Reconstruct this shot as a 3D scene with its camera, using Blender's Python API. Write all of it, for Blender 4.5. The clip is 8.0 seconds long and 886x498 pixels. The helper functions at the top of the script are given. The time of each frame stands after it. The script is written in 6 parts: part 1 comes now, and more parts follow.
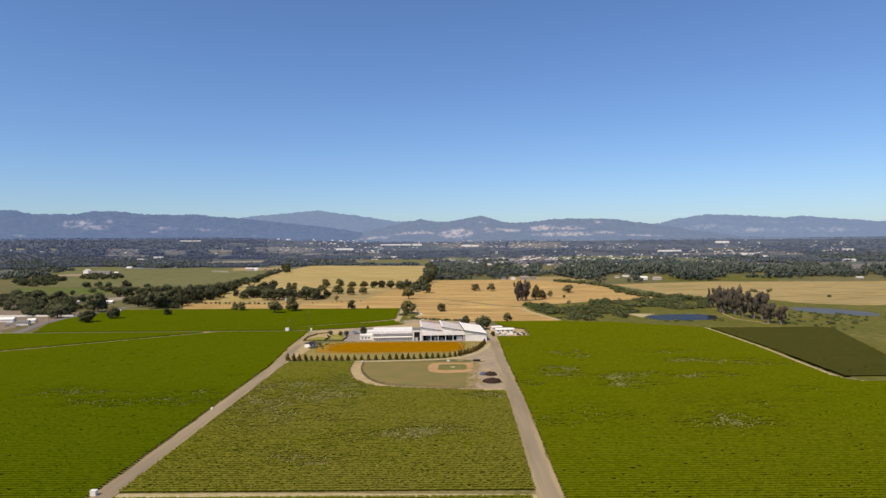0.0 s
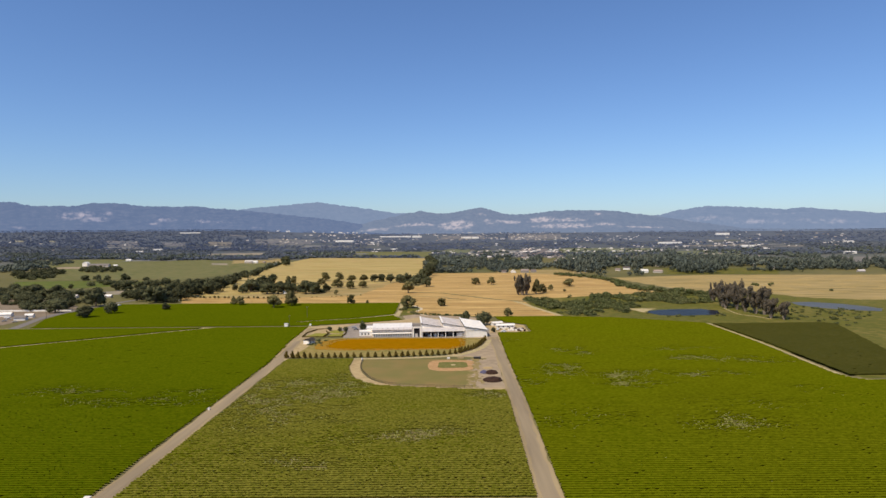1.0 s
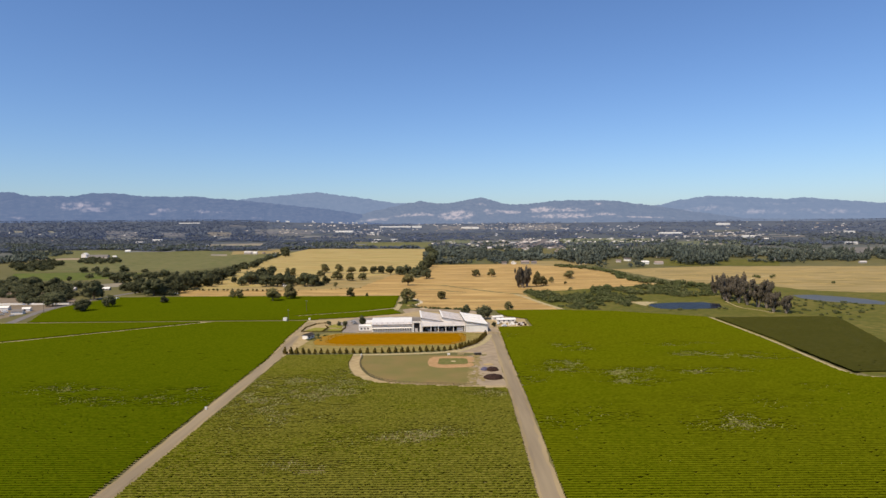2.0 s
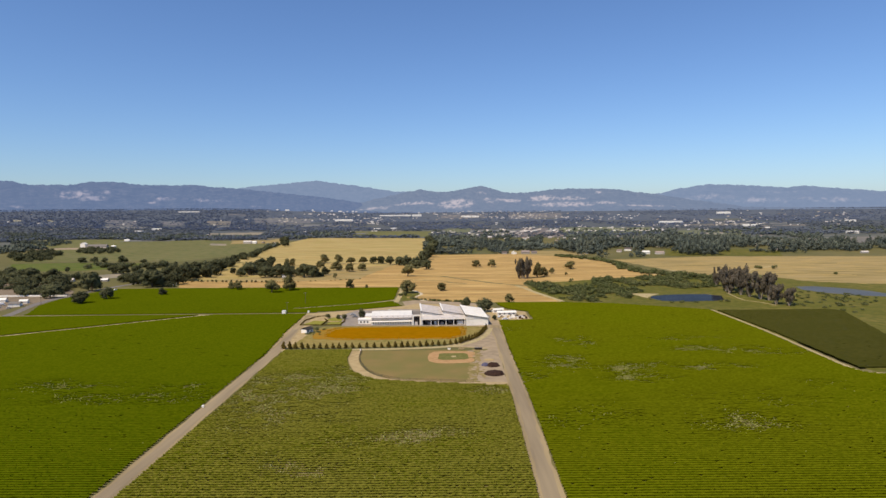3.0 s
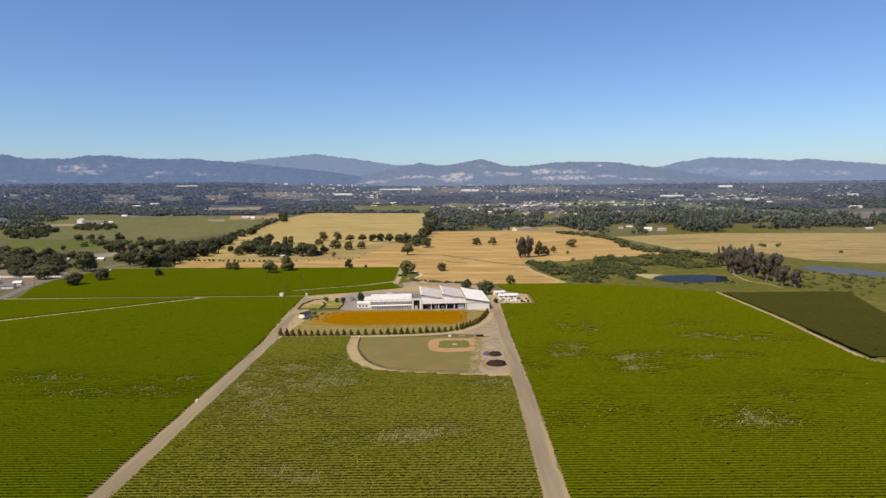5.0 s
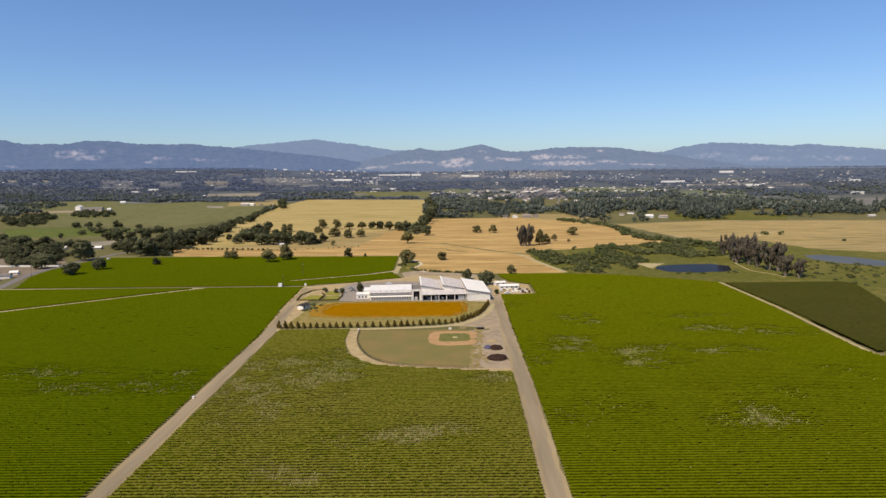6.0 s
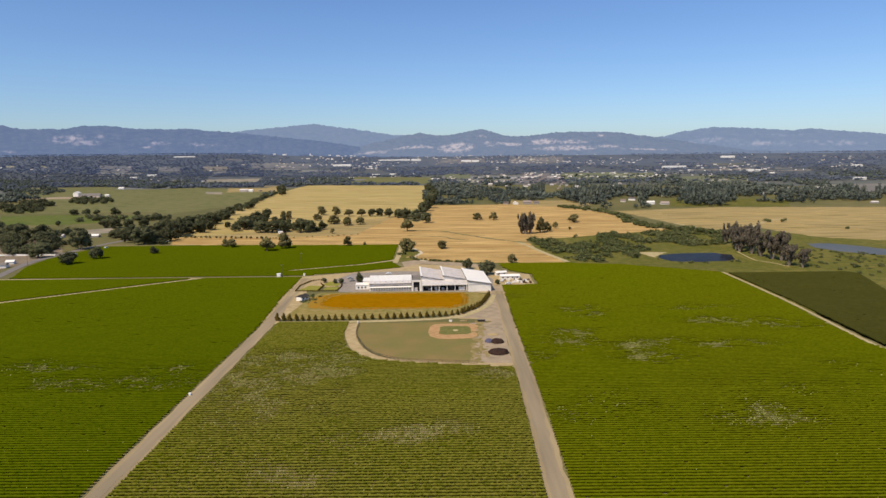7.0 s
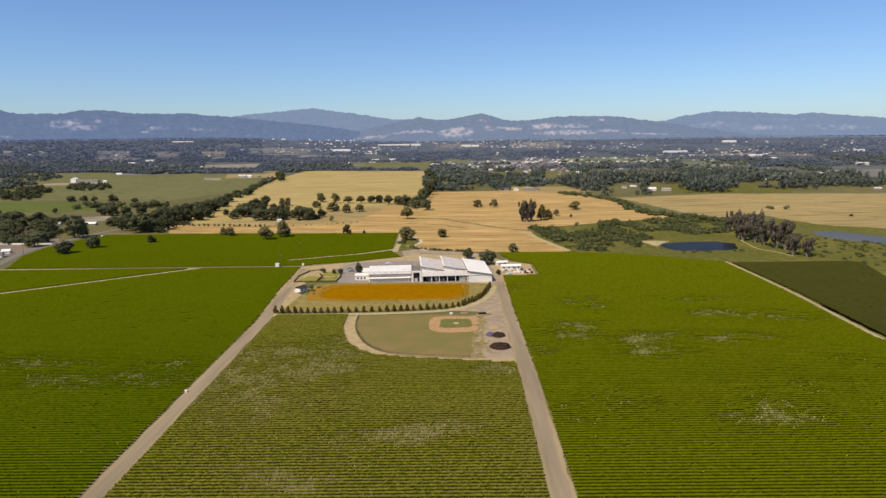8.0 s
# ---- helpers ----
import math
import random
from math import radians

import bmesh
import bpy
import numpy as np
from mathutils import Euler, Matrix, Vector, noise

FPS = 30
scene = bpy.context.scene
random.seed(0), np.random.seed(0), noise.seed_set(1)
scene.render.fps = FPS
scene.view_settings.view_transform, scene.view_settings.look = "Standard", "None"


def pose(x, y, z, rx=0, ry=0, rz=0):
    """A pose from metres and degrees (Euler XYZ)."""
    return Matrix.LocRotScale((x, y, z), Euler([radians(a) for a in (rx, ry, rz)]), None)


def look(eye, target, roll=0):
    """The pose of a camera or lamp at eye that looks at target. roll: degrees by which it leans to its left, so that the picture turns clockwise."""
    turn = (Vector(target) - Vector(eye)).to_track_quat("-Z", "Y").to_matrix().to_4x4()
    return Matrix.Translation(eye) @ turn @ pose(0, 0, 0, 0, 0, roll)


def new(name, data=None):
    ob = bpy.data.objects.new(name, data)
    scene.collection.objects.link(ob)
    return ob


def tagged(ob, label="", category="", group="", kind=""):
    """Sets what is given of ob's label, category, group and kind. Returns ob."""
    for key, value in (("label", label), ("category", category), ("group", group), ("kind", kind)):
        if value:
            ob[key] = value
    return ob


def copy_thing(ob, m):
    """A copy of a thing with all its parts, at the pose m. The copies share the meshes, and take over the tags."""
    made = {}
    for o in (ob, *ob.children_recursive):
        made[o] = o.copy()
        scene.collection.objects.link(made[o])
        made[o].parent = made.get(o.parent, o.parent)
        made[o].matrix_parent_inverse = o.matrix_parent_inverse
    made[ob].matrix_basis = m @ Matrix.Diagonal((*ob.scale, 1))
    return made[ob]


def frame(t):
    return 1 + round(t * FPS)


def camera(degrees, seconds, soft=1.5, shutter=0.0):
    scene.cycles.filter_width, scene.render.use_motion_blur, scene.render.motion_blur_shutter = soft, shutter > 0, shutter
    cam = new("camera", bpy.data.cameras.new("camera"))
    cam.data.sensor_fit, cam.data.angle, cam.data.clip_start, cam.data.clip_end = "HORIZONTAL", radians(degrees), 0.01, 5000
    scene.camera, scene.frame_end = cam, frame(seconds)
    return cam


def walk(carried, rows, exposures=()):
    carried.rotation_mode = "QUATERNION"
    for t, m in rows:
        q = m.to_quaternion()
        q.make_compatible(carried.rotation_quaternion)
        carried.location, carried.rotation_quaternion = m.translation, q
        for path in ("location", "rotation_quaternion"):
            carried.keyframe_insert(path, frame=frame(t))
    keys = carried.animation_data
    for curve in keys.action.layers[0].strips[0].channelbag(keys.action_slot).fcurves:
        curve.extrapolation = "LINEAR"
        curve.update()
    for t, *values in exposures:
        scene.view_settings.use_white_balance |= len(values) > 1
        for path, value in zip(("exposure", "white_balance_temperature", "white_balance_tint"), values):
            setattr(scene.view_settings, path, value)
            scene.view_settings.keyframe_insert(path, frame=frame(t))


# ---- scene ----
# ---- camera and walk ----
cam = camera(70.3, 8.0)
ROWS = [
    (0.0, 0.062, 0.037, 77.247, 0.404, -0.807, -0.556),
    (0.5, 0.022, 2.465, 78.791, 0.406, -1.180, -0.563),
    (1.0, -0.025, 4.953, 80.349, 0.408, -1.595, -0.572),
    (1.5, -0.079, 7.501, 81.919, 0.411, -2.049, -0.581),
    (2.0, -0.141, 10.110, 83.499, 0.413, -2.540, -0.591),
    (2.5, -0.211, 12.778, 85.086, 0.415, -3.065, -0.601),
    (3.0, -0.288, 15.506, 86.679, 0.418, -3.621, -0.612),
    (3.5, -0.372, 18.294, 88.274, 0.421, -4.205, -0.623),
    (4.0, -0.464, 21.141, 89.871, 0.424, -4.813, -0.635),
    (4.5, -0.563, 24.047, 91.465, 0.427, -5.444, -0.648),
    (5.0, -0.670, 27.012, 93.056, 0.430, -6.094, -0.662),
    (5.5, -0.784, 30.036, 94.641, 0.434, -6.760, -0.676),
    (6.0, -0.906, 33.119, 96.217, 0.437, -7.439, -0.690),
    (6.5, -1.035, 36.260, 97.783, 0.441, -8.129, -0.705),
    (7.0, -1.171, 39.460, 99.336, 0.445, -8.827, -0.721),
    (7.5, -1.315, 42.718, 100.874, 0.449, -9.529, -0.738),
    (8.0, -1.467, 46.033, 102.394, 0.453, -10.233, -0.755),
]
walk(cam, [(t, pose(x, y, z, 90 + pitch, 0, yaw) @ pose(0, 0, 0, 0, 0, roll)) for t, x, y, z, yaw, pitch, roll in ROWS],
     exposures=[(0.0, 0.0, 6500, 10), (8.0, 0.0, 6500, 10)])

# ---- sky, sun ----
SUN_EL, SUN_AZ = 54.0, -138.0          # degrees; azimuth clockwise from straight ahead
world = bpy.data.worlds.new("sky")
scene.world = world
world.use_nodes = True
wn = world.node_tree
sky = wn.nodes.new("ShaderNodeTexSky")
sky.sky_type = "NISHITA"
sky.sun_disc = False
sky.sun_elevation, sky.sun_rotation = radians(SUN_EL), radians(SUN_AZ)
sky.altitude, sky.air_density, sky.dust_density, sky.ozone_density = 100.0, 1.0, 0.45, 3.3
wn.nodes["Background"].inputs["Strength"].default_value = 0.117
tint = wn.nodes.new("ShaderNodeMix")          # clear, deep blue summer air
tint.data_type, tint.blend_type = "RGBA", "MULTIPLY"
tint.inputs["Factor"].default_value = 1.0
tint.inputs[7].default_value = (0.71, 0.852, 1.085, 1)
wn.links.new(sky.outputs["Color"], tint.inputs[6])
wn.links.new(tint.outputs[2], wn.nodes["Background"].inputs["Color"])
sun = new("sun", bpy.data.lights.new("sun", "SUN"))
sun.data.energy, sun.data.angle, sun.data.color = 4.4, radians(0.53), (1.0, 0.885, 0.70)
SUN_TO = Vector((math.sin(radians(SUN_AZ)) * math.cos(radians(SUN_EL)), math.cos(radians(SUN_AZ)) * math.cos(radians(SUN_EL)), math.sin(radians(SUN_EL))))
sun.matrix_world = look(SUN_TO * 100, (0, 0, 0))


# ---- materials ----
def material(name, a, b, scale=0.2, c=None, scale2=2.0, rough=0.9, bump=0.0, bump_scale=8.0, metal=0.0, vary=0.0, stretch=(1, 1, 1), lo=0.35, hi=0.65, gloss=0.06, leaf=0.0, clump=0.0):
    """Two colours mixed by a broad noise, a third by a fine one; vary: brightness by object."""
    m = bpy.data.materials.new(name)
    m.use_nodes = True
    n, k = m.node_tree.nodes, m.node_tree.links
    bsdf = n["Principled BSDF"]
    geo = n.new("ShaderNodeNewGeometry")
    mapping = n.new("ShaderNodeMapping")
    mapping.inputs["Scale"].default_value = stretch
    k.new(geo.outputs["Position"], mapping.inputs["Vector"])

    def noise_node(s, detail):
        t = n.new("ShaderNodeTexNoise")
        t.inputs["Scale"].default_value, t.inputs["Detail"].default_value = s, detail
        k.new(mapping.outputs["Vector"], t.inputs["Vector"])
        r = n.new("ShaderNodeMapRange")
        r.inputs["From Min"].default_value, r.inputs["From Max"].default_value = lo, hi
        k.new(t.outputs["Fac"], r.inputs["Value"])
        return r.outputs["Result"]

    def mixed(fac, x, y):
        t = n.new("ShaderNodeMix")
        t.data_type = "RGBA"
        if isinstance(fac, float):
            t.inputs["Factor"].default_value = fac
        else:
            k.new(fac, t.inputs["Factor"])
        for socket, v in ((t.inputs[6], x), (t.inputs[7], y)):
            if isinstance(v, tuple):
                socket.default_value = (*v, 1)
            else:
                k.new(v, socket)
        return t.outputs[2]

    colour = mixed(noise_node(scale, 5), a, b)
    if c:
        colour = mixed(noise_node(scale2, 3), colour, c)
    if vary:
        info = n.new("ShaderNodeObjectInfo")
        hue = n.new("ShaderNodeHueSaturation")
        r = n.new("ShaderNodeMapRange")
        r.inputs["To Min"].default_value, r.inputs["To Max"].default_value = 1 - vary, 1 + vary
        k.new(info.outputs["Random"], r.inputs["Value"])
        k.new(r.outputs["Result"], hue.inputs["Value"])
        k.new(colour, hue.inputs["Color"])
        colour = hue.outputs["Color"]
    if clump:
        # each clump or spray of leaves has its own tone
        one, hue, r = n.new("ShaderNodeNewGeometry"), n.new("ShaderNodeHueSaturation"), n.new("ShaderNodeMapRange")
        r.inputs["To Min"].default_value, r.inputs["To Max"].default_value = 1 - clump, 1 + clump
        k.new(one.outputs["Random Per Island"], r.inputs["Value"])
        k.new(r.outputs["Result"], hue.inputs["Value"])
        k.new(colour, hue.inputs["Color"])
        colour = hue.outputs["Color"]
    k.new(colour, bsdf.inputs["Base Color"])
    bsdf.inputs["Roughness"].default_value, bsdf.inputs["Metallic"].default_value = rough, metal
    bsdf.inputs["Specular IOR Level"].default_value = gloss
    if leaf:
        # thin leaves let part of the light through
        thin, both = n.new("ShaderNodeBsdfTranslucent"), n.new("ShaderNodeMixShader")
        k.new(colour, thin.inputs["Color"])
        both.inputs["Fac"].default_value = leaf
        k.new(bsdf.outputs["BSDF"], both.inputs[1])
        k.new(thin.outputs["BSDF"], both.inputs[2])
        k.new(both.outputs["Shader"], n["Material Output"].inputs["Surface"])
    if bump:
        t = n.new("ShaderNodeTexNoise")
        t.inputs["Scale"].default_value = bump_scale
        k.new(geo.outputs["Position"], t.inputs["Vector"])
        h = n.new("ShaderNodeBump")
        h.inputs["Strength"].default_value, h.inputs["Distance"].default_value = bump, 0.2
        k.new(t.outputs["Fac"], h.inputs["Height"])
        k.new(h.outputs["Normal"], bsdf.inputs["Normal"])
    return m


def distance_material(name, wood, grass, haze_glow, share, scale):
    """Far hills: woods, and dry slopes where the mesh says so, with the air's haze painted in as emission."""
    m = material(name, wood, tuple(0.4 * v for v in wood), scale, tuple(0.08 * g + 0.92 * v for g, v in zip(grass, wood)), scale * 2.2, stretch=(1, 0.6, 2.6), lo=0.50, hi=0.62, gloss=0.0)
    n, k = m.node_tree.nodes, m.node_tree.links
    bsdf = n["Principled BSDF"]
    dry, fine, lift, mixed = n.new("ShaderNodeAttribute"), n.new("ShaderNodeTexNoise"), n.new("ShaderNodeMath"), n.new("ShaderNodeMix")
    dry.attribute_name = "dry_slope"
    geo = n.new("ShaderNodeNewGeometry")
    fine.inputs["Scale"].default_value, fine.inputs["Detail"].default_value = scale * 1.6, 4
    k.new(geo.outputs["Position"], fine.inputs["Vector"])
    spread = n.new("ShaderNodeMapRange")
    spread.inputs["From Min"].default_value, spread.inputs["From Max"].default_value = 0.36, 0.56
    k.new(fine.outputs["Fac"], spread.inputs["Value"])
    lift.operation = "MULTIPLY"
    k.new(dry.outputs["Fac"], lift.inputs[0])
    k.new(spread.outputs["Result"], lift.inputs[1])
    mixed.data_type = "RGBA"
    k.new(lift.outputs["Value"], mixed.inputs["Factor"])
    k.new(bsdf.inputs["Base Color"].links[0].from_socket, mixed.inputs[6])
    mixed.inputs[7].default_value = (*grass, 1)
    k.new(mixed.outputs[2], bsdf.inputs["Base Color"])
    # distance haze: an even blue emission mixed over the hill colours
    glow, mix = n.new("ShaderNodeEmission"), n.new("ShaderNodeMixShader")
    glow.inputs["Color"].default_value = (*haze_glow, 1)
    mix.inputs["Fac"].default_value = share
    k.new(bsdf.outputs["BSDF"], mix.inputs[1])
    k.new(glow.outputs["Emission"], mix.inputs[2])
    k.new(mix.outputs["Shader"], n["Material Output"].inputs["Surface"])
    return m


